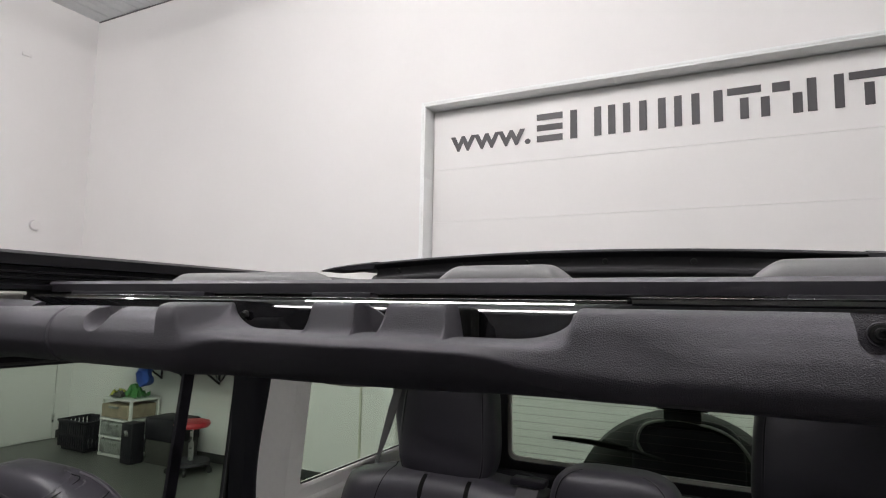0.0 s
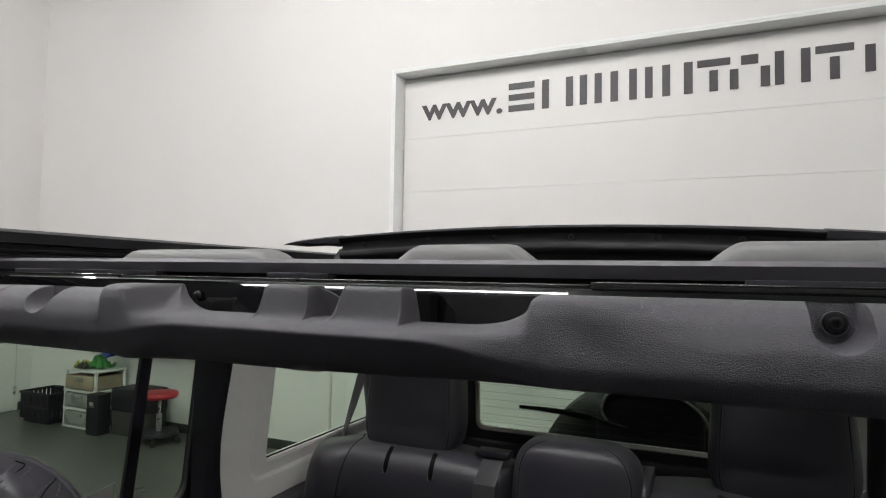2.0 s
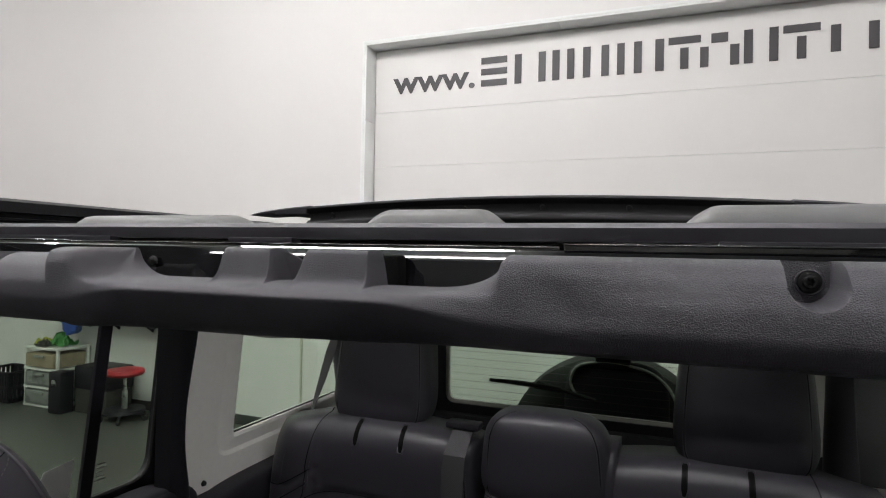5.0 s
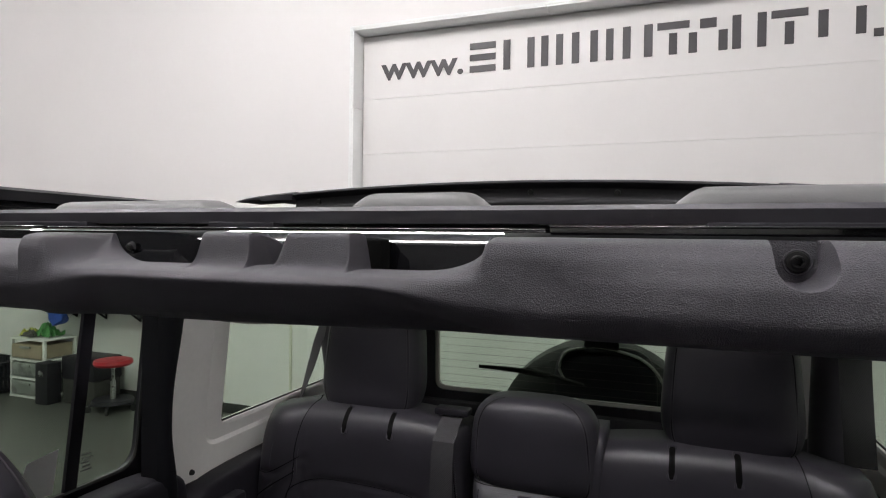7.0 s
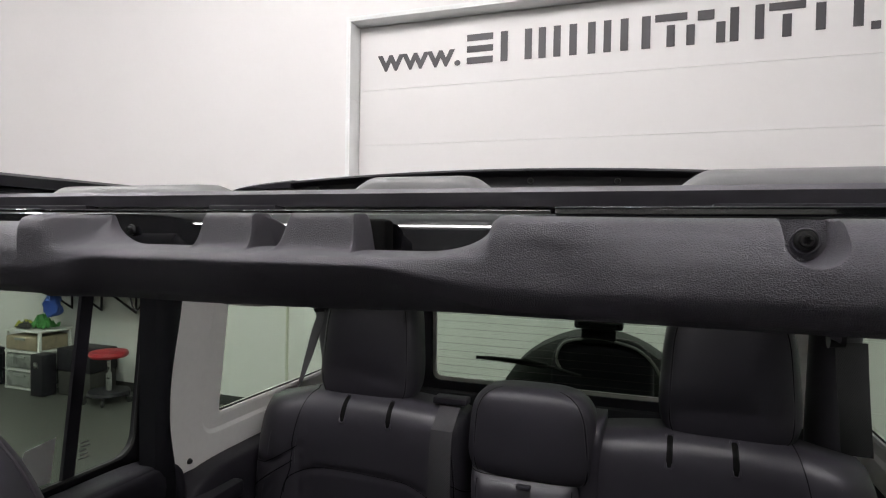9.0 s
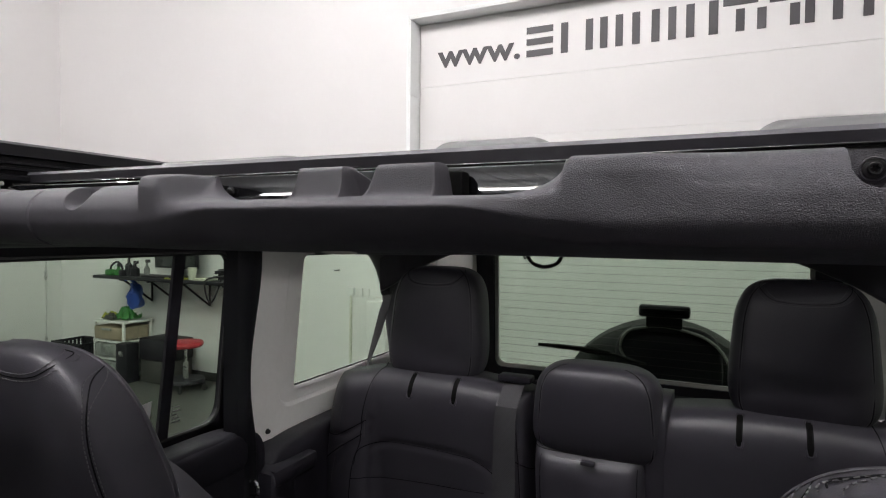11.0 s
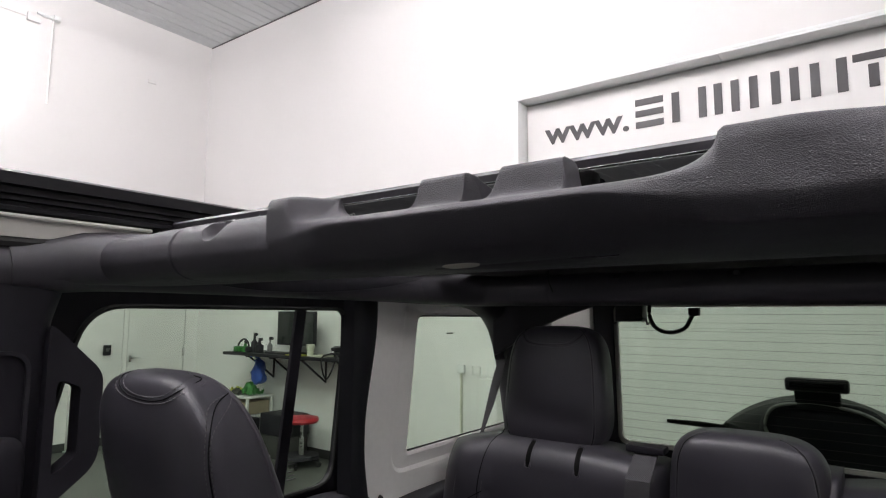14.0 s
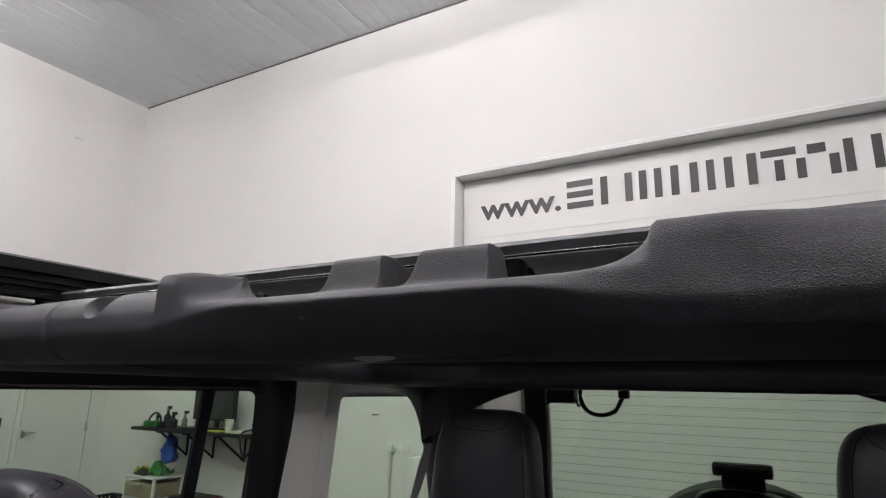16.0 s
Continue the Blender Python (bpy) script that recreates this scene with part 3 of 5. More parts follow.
for v in bm.verts:
    v.co += Vector(noise.noise_vector(v.co * 8)) * 0.05 + Vector(noise.noise_vector(v.co * 24)) * 0.018
part("sack", bm, BLUE_BAG, bag)
bm = bmesh.new()
tube(bm, [(-6.18, 4.74, 1.10), (-6.17, 4.66, 1.16), (-6.16, 4.60, 1.15)], 0.02, 8, n=8)
part("strap", bm, BLUE_BAG, bag)

# black basket: woven sides from slats
basket = thing("laundry_basket", "black plastic basket with slotted sides on the floor", "basket")
bx0, bx1, by0, by1, bh = -7.36, -6.84, 4.50, 4.90, 0.36
part("base", boxes((bx0 + 0.03, bx1 - 0.03, by0 + 0.03, by1 - 0.03, 0.003, 0.06), bevel=0.01), DARK, basket)
part("rim", boxes((bx0 - 0.01, bx1 + 0.01, by0 - 0.01, by0 + 0.015, bh - 0.03, bh), (bx0 - 0.01, bx1 + 0.01, by1 - 0.015, by1 + 0.01, bh - 0.03, bh),
                  (bx0 - 0.01, bx0 + 0.015, by0, by1, bh - 0.031, bh - 0.001), (bx1 - 0.015, bx1 + 0.01, by0, by1, bh - 0.031, bh - 0.001), bevel=0.006), DARK, basket)
for k in range(12):
    x = bx0 + (bx1 - bx0) * (k + 0.5) / 12
    for yy in (by0, by1 - 0.01):
        part("slat", boxes((x - 0.014, x + 0.014, yy, yy + 0.01, 0.05, bh - 0.03)), DARK, basket, smooth=False)
for k in range(8):
    y = by0 + (by1 - by0) * (k + 0.5) / 8
    for xx in (bx0, bx1 - 0.01):
        part("slat", boxes((xx, xx + 0.01, y - 0.016, y + 0.016, 0.05, bh - 0.03)), DARK, basket, smooth=False)
part("band", boxes((bx0 - 0.003, bx1 + 0.003, by0 - 0.003, by0 + 0.004, 0.17, 0.20), (bx1 - 0.004, bx1 + 0.003, by0, by1, 0.17, 0.20)), DARK, basket)

carton = thing("black_case", "tall black equipment case standing on the floor", "case")
part("case", boxes((-6.14, -5.96, 4.46, 4.62, 0.002, 0.44), bevel=0.012), DARK, carton)
part("latch", boxes((-6.08, -6.02, 4.448, 4.462, 0.30, 0.36), bevel=0.004), STEEL, carton)
carton = thing("black_case", "wide dark equipment case on the floor", "case")
part("case", boxes((-5.94, -5.46, 4.60, 4.94, 0.26, 0.50), bevel=0.015), DARK, carton)
part("lower_box", boxes((-5.93, -5.47, 4.61, 4.93, 0.002, 0.258), bevel=0.01), CARD, carton)

stool = thing("work_stool", "red round work stool on a wheeled base", "stool")
sx, sy = -5.22, 4.62
bm = bmesh.new()
rings(bm, [[(sx + r * math.cos(a), sy + r * math.sin(a), z) for a in [2 * math.pi * s / 28 for s in range(28)]] for r, z in ((0.10, 0.455), (0.17, 0.465), (0.185, 0.49), (0.175, 0.52), (0.12, 0.53), (0.02, 0.528))])
part("seat", bm, RED_VINYL, stool, "red vinyl seat")
bm = bmesh.new()
tube(bm, [(sx, sy, 0.10), (sx, sy, 0.30)], 0.028, 12)
tube(bm, [(sx, sy, 0.30), (sx, sy, 0.46)], 0.016, 12)
part("column", bm, STEEL, stool)
bm = bmesh.new()
bmesh.ops.create_cone(bm, cap_ends=True, segments=28, radius1=0.20, radius2=0.19, depth=0.03, matrix=pose(sx, sy, 0.105))
part("tray", bm, DARK, stool)
for k in range(5):
    a = 2 * math.pi * k / 5 + 0.3
    bm = bmesh.new()
    tube(bm, [(sx, sy, 0.09), (sx + 0.22 * math.cos(a), sy + 0.22 * math.sin(a), 0.07)], 0.014, 8)
    leg = part("leg", bm, DARK, stool)
    bm = bmesh.new()
    bmesh.ops.create_cone(bm, cap_ends=True, segments=16, radius1=0.03, radius2=0.03, depth=0.025, matrix=pose(sx + 0.22 * math.cos(a), sy + 0.22 * math.sin(a), 0.032, 90, 0, math.degrees(a)))
    part("caster", bm, RUBBER, leg)

hose = thing("wall_outlet", "white conduit and socket plates on the back wall", "socket")
bm = bmesh.new()
tube(bm, [(-3.335, BACK - 0.016, 0.10), (-3.335, BACK - 0.016, 1.10)], 0.013, 8)
part("conduit_pipe", bm, PAPER, hose)
bm = boxes((-3.375, -3.295, BACK - 0.035, BACK - 0.001, 1.09, 1.17), bevel=0.006)
part("socket", bm, TRIM_GREY, hose)
for px in (-3.235, -3.15):
    part("plate", boxes((px - 0.03, px + 0.03, BACK - 0.012, BACK - 0.001, 1.08, 1.165), bevel=0.003), PANEL_WHITE, hose)

for px, py, tall in ((-2.91, BACK - 0.125, 1.08), (LEFT + 0.125, 3.44, 1.04)):
    post = thing("wall_post", "plain white square post standing against the wall", "post", "posts along the walls")
    part("post", boxes((px - 0.11, px + 0.11, py - 0.11, py + 0.11, 0.012, tall), bevel=0.02), PANEL_WHITE, post)
    part("foot_plate", boxes((px - 0.12, px + 0.12, py - 0.12, py + 0.12, 0.0, 0.012), bevel=0.002), TRIM_GREY, post)

# ---- the car ----
CARX = -0.262
car = thing("car", "white off-road car with its cloth roof folded open", "car", at=(CARX, 0, 0))


def both(name, make, material, parent=car, label="", **kw):
    """A part on the passenger side (s = -1) and its mirror image on the driver's side (s = 1)."""
    out = []
    for s in (-1, 1):
        out.append(part(name, make(s), material, parent, label, **kw))
    return out


# --- padded cover of the cross bar behind the front seats ---
def bar_section(u):
    """The cover's outline (y, z) at u: a rounded full section, a lowered shelf along the opening, and two blocks standing on the shelf."""
    left = min(1.0, max(0.0, (-0.146 - u) / 0.034))
    right = min(1.0, max(0.0, (u - 0.108) / 0.061))
    full = 1 - (1 - max(left, right) ** 2) ** 0.5
    body = max(1 - ease(-0.226, -0.145, u), ease(0.080, 0.185, u))
    block = ease(-0.0718, -0.0665, u) * (1 - ease(0.0625, 0.0678, u))
    notch = ease(-0.0225, -0.0185, u) * (1 - ease(0.0010, 0.0120, u))
    block *= 1 - 0.96 * notch
    lip = (1 - full) * (1 - block)
    block *= 1 - full
    slim = 1 - ease(-0.2292, -0.2276, u)
    boss = ease(-0.2292, -0.2276, u) * (1 - ease(-0.195, -0.160, u))
    back_off = 0.034 * ease(-0.208, -0.172, u) * (1 - ease(-0.145, -0.10, u))
    wide = ease(0.19, 0.27, u)
    far = ease(0.40, 0.60, abs(u))
    front = 0.474 + 0.012 * slim - 0.005 * boss + 0.004 * wide
    r = 0.0365 - 0.003 * slim

    def mix(f, c, b):
        return (full * f[0] + lip * c[0] + block * b[0], full * f[1] + lip * c[1] + block * b[1])

    flat = max(ease(-0.2292, -0.2276, u) * (1 - ease(-0.206, -0.180, u)), ease(0.095, 0.162, u) * (1 - ease(0.200, 0.280, u)))

    def low_mix(f, c):
        return (body * f[0] + (1 - body) * c[0], body * f[1] + (1 - body) * c[1])

    def arc(deg, deep=0.0):
        a = radians(deg)
        y = front + r - r * math.cos(a) + deep
        if flat and deg > 0:
            y += flat * (front - y + 0.0005 + 0.0155 * (max(0, deg - 30) / 54) ** 3)
        return (min(y, 0.519), 1.7360 - 0.003 * slim + (r - 0.0005) * math.sin(a))

    lift = 0.55 * back_off / 0.034
    p4 = low_mix(arc(-48), (front + 0.009, 1.7260))
    p5 = low_mix(arc(-16), (front, 1.7385))
    p6 = low_mix(arc(14 - 8 * lift), (front + 0.0055, 1.7440))
    p7 = mix(arc(40 - 22 * lift, back_off * 0.9), (0.488, 1.7460), (0.4990, 1.7480))
    p8 = mix(arc(64, back_off), (0.502, 1.7474), (0.5020, 1.7712))
    p9 = mix(arc(84, back_off), (0.510, 1.7478), (0.5065, 1.7742))
    p10 = mix((0.522, 1.7722 - 0.006 * slim), (0.528, 1.7478), (0.526, 1.7740))
    drop = -0.004 * far
    p7, p8, p9, p10 = [(y, z + drop * (z - 1.74) / 0.03) for y, z in (p7, p8, p9, p10)]
    low = 1.699
    up = ease(-0.10, 0.16, u)
    q3 = low_mix(arc(-76), (front + 0.026, low + 0.010))
    p4 = (p4[0], p4[1] + 0.003 * up)
    return [(0.635, low + 0.004), (0.57, low + 0.001 * up), (0.526, low + 0.0005 + 0.0055 * up), (q3[0], q3[1] + 0.0085 * up), p4, p5, p6, p7,
            p8, p9, p10, (p10[0] + 0.004, p10[1] - 0.008), (p10[0] + 0.006, 1.718), (0.60, 1.712)]


def dense(points, n, soft=1):
    p = [Vector((a, b)) for a, b in points]
    p = [*p, p[0]]
    out = []
    for a, b in zip(p, p[1:]):
        out += [a + (b - a) * k / n for k in range(n)]
    q = np.array(out)
    for _ in range(soft):
        q = (np.roll(q, 1, 0) + 2 * q + np.roll(q, -1, 0)) / 4
    return [Vector(v) for v in q]


RECESS = ((0.3405, 1.7600, 0.0142, 0.5215), (-0.352, 1.7600, 0.0200, 0.5205))
stops, u = [-0.655], -0.655
while u < 0.655:
    fine = any(a < u < b for a, b in ((-0.435, -0.423), (-0.380, -0.325), (-0.235, -0.220), (-0.185, -0.145), (-0.080, -0.060), (-0.030, 0.015), (0.055, 0.075), (0.314, 0.360), (0.423, 0.435)))
    u += 0.0009 if fine else 0.003
    stops.append(min(u, 0.655))
bm = bmesh.new()
loops = []
for u in stops:
    ring = []
    line = dense(bar_section(u), 11, 12)
    full_line = []
    for k, q in enumerate(line):
        cuts = 3 if 40 <= k < 112 else 1
        nxt = line[(k + 1) % len(line)]
        full_line += [q + (nxt - q) * (c / cuts) for c in range(cuts)]
    for y, z in full_line:
        if y < 0.525 and z > 1.715:
            for ru, rz, rr, bed in RECESS:
                d = abs(u - ru) if z > rz else math.hypot(u - ru, z - rz)
                k = 1 - ease(rr * 0.90, rr * 1.05, d)
                y = max(y, y + (bed - y) * k)
            # moulded crease and swelling beside the speaker bulge
            y += 0.0020 * math.exp(-((u - 0.205 - (1.745 - z) * 0.9) / 0.017) ** 2 - ((z - 1.748) / 0.022) ** 2)
        if y < 0.56:
            y -= 0.0015 * math.exp(-((u - 0.262) / 0.035) ** 2 - ((z - 1.728) / 0.018) ** 2)
        # seam where the end cap starts
        near = min(abs(u + 0.429), abs(u - 0.429))
        if near < 0.0026:
            c = Vector((0.555, 1.735))
            y, z = c + (Vector((y, z)) - c) * (1 - 0.075 * (1 - near / 0.0026))
        ring.append((u, y, z))
    loops.append(ring)
rings(bm, loops)
bar = part("roll_bar_cover", bm, PLASTIC, car, "dark grey grained plastic cover of the cross bar", angle=48)


def bolt(centre, r, parent, facing=90):
    """A flanged bolt with a star socket, facing forwards."""
    x, y, z = centre
    bm = bmesh.new()
    prof = [(r, 0.0), (r, 0.0012), (r * 0.95, 0.0018), (r * 0.64, 0.0022), (r * 0.6, 0.0042), (r * 0.54, 0.0050), (r * 0.36, 0.0050), (r * 0.31, 0.0016), (0.0003, 0.0016)]
    star = 24
    loops = []
    for q, h in prof:
        ring = []
        for s in range(star):
            a = 2 * math.pi * s / star
            k = q * (1 + (0.22 * math.cos(6 * a) if q < r * 0.4 and q > 0.001 else 0))
            ring.append((x + k * math.cos(a), y - h, z + k * math.sin(a)))
        loops.append(ring)
    rings(bm, loops)
    return part("bolt", bm, BLACK_STEEL, parent, "black star-socket bolt")


bolt((0.3425, 0.5222, 1.7595), 0.0062, bar)
bolt((-0.014, 0.550, 1.7690), 0.0050, bar)
bm = bmesh.new()
loops = []
for k in range(13):
    a = math.pi * (0.70 + 0.30 * k / 12)
    u, y = -0.0035 + 0.0185 * math.cos(a), 0.508 + 0.036 * math.sin(a)
    sink = 0.010 * (1 - k / 12) ** 2
    loops.append([(u, y, 1.744), (u, y, 1.7722 - sink), (u - 0.001, y + 0.005, 1.7722 - sink), (u - 0.001, y + 0.005, 1.744)])
rings(bm, loops)
part("scoop_wall", bm, PLASTIC, bar)
bolt((-0.196, 0.5535, 1.7595), 0.0050, bar)
bm = bmesh.new()
tube(bm, [(0.3425 + 0.0072 * math.cos(a), 0.5212, 1.7592 + 0.0072 * math.sin(a)) for a in [2 * math.pi * k / 28 for k in range(29)]], 0.0007, 6)
part("washer_ring", bm, PLASTIC_FINE, bar)


def belly(u, y):
    """Height of the cover's underside."""
    return 1.7003 + 0.34 * max(0.0, 0.535 - y) + 0.0055 * ease(-0.10, 0.16, u) * (1 - ease(0.530, 0.570, y))


def under(rows):
    """A thin inlay in the underside: ovals of half axes a, b, sunk or proud by h, round (u, y)."""
    bm = bmesh.new()
    rings(bm, [[(u + a * power(math.cos(t), e), y + b * power(math.sin(t), e), belly(u + a * power(math.cos(t), e), y + b * power(math.sin(t), e)) - h) for t in [2 * math.pi * k / 32 for k in range(32)]] for u, y, a, b, e, h in rows])
    return bm


part("dome_lamp", under(((0.0, 0.535, 0.075, 0.022, 1.0, -0.003), (0.0, 0.535, 0.074, 0.021, 1.0, 0.0016), (0.0, 0.535, 0.060, 0.013, 1.0, 0.0020))), DARK, bar, "oval courtesy lamp under the bar")
part("switch_panel", under(((0.072, 0.528, 0.020, 0.012, 0.4, -0.003), (0.072, 0.528, 0.020, 0.012, 0.4, 0.0012), (0.072, 0.528, 0.018, 0.010, 0.4, 0.0016))), GLOSS, bar, "gloss black switch panel")
part("lens", under(((-0.042, 0.526, 0.019, 0.0065, 0.8, -0.003), (-0.042, 0.526, 0.019, 0.0065, 0.8, 0.0028), (-0.042, 0.526, 0.015, 0.004, 0.8, 0.0034))), LENS, bar, "pale lamp lens")

# --- header of the fixed roof behind the bar ---
bm = bmesh.new()
sweep(bm, [(0.5466, 1.708), (0.5490, 1.722), (0.5517, 1.737), (0.5545, 1.752), (0.5563, 1.761), (0.5590, 1.7728), (0.5595, 1.7745), (0.5610, 1.7757), (0.604, 1.7760), (0.604, 1.708)], "x", -0.60, 0.60)
hd = part("roof_header", bm, SATIN, car, "gloss black header panel", angle=8)
for u0, u1, y0, h in ((-0.60, -0.330, 0.566, 0.0026), (-0.326, -0.085, 0.567, 0.0018), (-0.080, 0.190, 0.566, 0.0018), (0.194, 0.60, 0.562, 0.0040)):
    bm = bmesh.new()
    sweep(bm, [(y0, 1.7762), (y0, 1.7762 + h), (0.590, 1.7772 + h), (0.590, 1.7765)], "x", u0, u1)
    part("lip", bm, GLOSS, hd, "gloss black edge lip")
    part("edge_bead", tube(bmesh.new(), [(u0, y0 - 0.0008, 1.7762 + h), (u1, y0 - 0.0008, 1.7762 + h)], 0.0009, 10), GLOSS, hd, "rounded gloss edge")
for u0, u1 in ((-0.56, -0.30), (-0.14, -0.065), (0.30, 0.52)):
    part("clip", boxes((u0, u1, 0.590, 0.606, 1.7775, 1.7845), bevel=0.001), DARK, hd)
part("stop_block", boxes((0.049, 0.071, 0.538, 0.556, 1.712, 1.7705), bevel=0.004), SLOT, hd, "matt black stop block")
bm = bmesh.new()
sweep(bm, [(0.600, 1.7835), (0.597, 1.7945), (0.600, 1.7985), (0.632, 1.7990), (0.638, 1.7950), (0.638, 1.7835)], "x", -0.625, 0.625)
part("roof_bow", bm, PLASTIC_FINE, car, "dark grey roof cross rail")
bm = bmesh.new()
sweep(bm, [(0.640, 1.776), (0.640, 1.7955), (0.70, 1.800), (0.72, 1.776)], "x", -0.59, 0.59)
part("seal", bm, DARK, car, "dark felt seal strip")
bm = bmesh.new()
box(bm, -0.60, 0.60, 1.30, 1.700, 1.765, 1.786, bevel=0.006)
part("roof_lining", bm, FABRIC, car, "black cloth roof lining")
# out of view; white only to throw light back on the hardtop sides
part("bounce_roof", boxes((-0.60, 0.60, 1.704, 2.18, 1.765, 1.786), bevel=0.006), HARDTOP, car, "unseen white panel over the load bay, bouncing light onto the hardtop")


def hump(u0, u1, top0, top1, z1, y0=0.650, y1=0.735):
    """A low moulded cap with sloping ends."""
    bm = bmesh.new()
    n = 60
    loops = []
    for i in range(n + 1):
        u = u0 + (u1 - u0) * i / n
        k = ease(u0, top0, u) * (1 - ease(top1, u1, u))
        z = 1.786 + (z1 - 1.786) * k
        prof = [(y0 - 0.012, 1.775), (y0, 1.783), (y0 + 0.006, z - 0.006), (y0 + 0.016, z), (y1 - 0.02, z + 0.002), (y1, 1.775)]
        loops.append([(u, p.x, p.y) for p in dense(prof, 3)])
    rings(bm, loops)
    return bm


for u0, u1, t0, t1, zt in ((-0.055, 0.140, 0.000, 0.088, 1.8165), (-0.480, -0.170, -0.425, -0.225, 1.8125), (0.252, 0.560, 0.306, 0.500, 1.8175), (-0.182, -0.098, -0.160, -0.124, 1.7985)):
    part("bow_cap", hump(u0, u1, t0, t1, zt), GREY_PLASTIC, car, "grey moulded cap on the roof cross rail", angle=50)


# --- folded cloth roof: front bow and the cloth stacked behind it ---
def crown(u):
    return -0.078 * u * u


FY = 1.17
bm = bmesh.new()
loops = []
prof = [(FY + 0.03, 1.800), (FY + 0.022, 1.828), (FY + 0.008, 1.833), (FY + 0.002, 1.840), (FY + 0.004, 1.847), (FY + 0.014, 1.850), (FY + 0.016, 1.868), (FY + 0.004, 1.873), (FY, 1.877), (FY + 0.004, 1.881), (FY + 0.03, 1.884),
        (FY + 0.16, 1.886), (FY + 0.17, 1.82), (FY + 0.12, 1.800)]
for i in range(61):
    u = -0.445 + 0.89 * i / 60
    loops.append([(u, p.x, p.y + crown(u)) for p in dense(prof, 3)])
rings(bm, loops)
fold = part("folding_roof", bm, FABRIC, car, "black folding cloth roof, half opened", angle=35)
for s in (-1, 1):
    bm = bmesh.new()
    loops = []
    for i in range(19):
        u = 0.445 + 0.170 * i / 18
        t = i / 18
        z = 1.884 + crown(s * u)
        th = 0.017 - 0.009 * t - (0.004 if t > 0.45 else 0.0)
        loops.append([(s * u, FY + a, z + b) for a, b in ((0.0 + 0.03 * t ** 3, -th), (0.0 + 0.03 * t ** 3, -0.004), (0.012 + 0.03 * t ** 3, 0), (0.12, 0), (0.12, -th))])
    rings(bm, loops)
    part("bow_end", bm, DARK, fold)
for u in (-0.39, -0.24, -0.10, 0.05, 0.20, 0.33):
    bm = bmesh.new()
    bmesh.ops.create_cone(bm, cap_ends=True, segments=14, radius1=0.006, radius2=0.0045, depth=0.005, matrix=pose(u, FY + 0.014, 1.860 + crown(u), 90, 0, 0))
    part("screw", bm, BLACK_STEEL, fold)
for k in range(3):
    bm = bmesh.new()
    y0 = FY + 0.17 + 0.27 * k
    loops = []
    for i in range(41):
        u = -0.57 + 1.14 * i / 40
        wob = 0.004 * noise.noise(Vector((u * 5, k * 3.1, 0)))
        prof = [(y0, 1.800), (y0 - 0.01, 1.86 + wob), (y0 + 0.05, 1.888 + wob - 0.004 * k), (y0 + 0.18, 1.884 + wob - 0.004 * k), (y0 + 0.255, 1.862), (y0 + 0.26, 1.800)]
        loops.append([(u, p.x, p.y + crown(u)) for p in dense(prof, 2)])
    rings(bm, loops)
    part("cloth_fold", bm, FABRIC, fold, angle=50)


# --- side rails over the doors ---
def rail(s):
    bm = bmesh.new()
    prof = [(0.620, 1.786), (0.620, 1.7915), (0.627, 1.793), (0.634, 1.7945), (0.634, 1.7995), (0.627, 1.8005), (0.627, 1.8035), (0.634, 1.8045), (0.634, 1.8080), (0.628, 1.8090), (0.628, 1.8115), (0.636, 1.8125), (0.636, 1.8190), (0.626, 1.8205), (0.628, 1.836), (0.641, 1.8410), (0.700, 1.838), (0.716, 1.80), (0.712, 1.770), (0.66, 1.770)]
    return sweep(bm, [(s * a, b) for a, b in prof], "y", -0.55, 2.15)


both("roof_rail", rail, RAIL, label="black grooved roof side rail", angle=30)
both("seal", lambda s: tube(bmesh.new(), [(s * 0.634, -0.5, 1.7480), (s * 0.634, 0.41, 1.7480), (s * 0.633, 0.457, 1.7515), (s * 0.631, 0.484, 1.7615), (s * 0.631, 0.565, 1.7615)], 0.0072, 8), RUBBER)


# --- side bar covers, pillars ---
def side_bar(s):
    bm = bmesh.new()
    path = [(s * 0.672, -0.55, 1.716), (s * 0.672, 0.10, 1.718), (s * 0.668, 0.36, 1.720), (s * 0.660, 0.46, 1.726), (s * 0.655, 0.60, 1.727), (s * 0.655, 1.10, 1.722), (s * 0.645, 1.45, 1.716)]
    return tube(bm, path, [0.036, 0.036, 0.037, 0.040, 0.036, 0.034, 0.036], 18, n=60)


bars_ = both("side_bar_cover", side_bar, PLASTIC_FINE, label="dark plastic cover of the side bar")


def gap_shade(s):
    """A long leaf-shaped dark sheet on the bar's inner side, painting a gap's shade."""
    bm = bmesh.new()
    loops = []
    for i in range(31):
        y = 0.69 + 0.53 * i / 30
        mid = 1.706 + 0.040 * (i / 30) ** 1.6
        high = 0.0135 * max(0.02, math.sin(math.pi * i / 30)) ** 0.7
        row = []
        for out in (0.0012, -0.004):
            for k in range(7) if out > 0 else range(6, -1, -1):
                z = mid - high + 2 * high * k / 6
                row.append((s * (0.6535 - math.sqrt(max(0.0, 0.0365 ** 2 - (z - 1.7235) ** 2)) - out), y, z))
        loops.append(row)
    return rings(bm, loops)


# the sheet lies on the cover; its dark colour replaces a shaded gap
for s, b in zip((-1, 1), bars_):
    part("gap_shade", gap_shade(s), DARK, b)


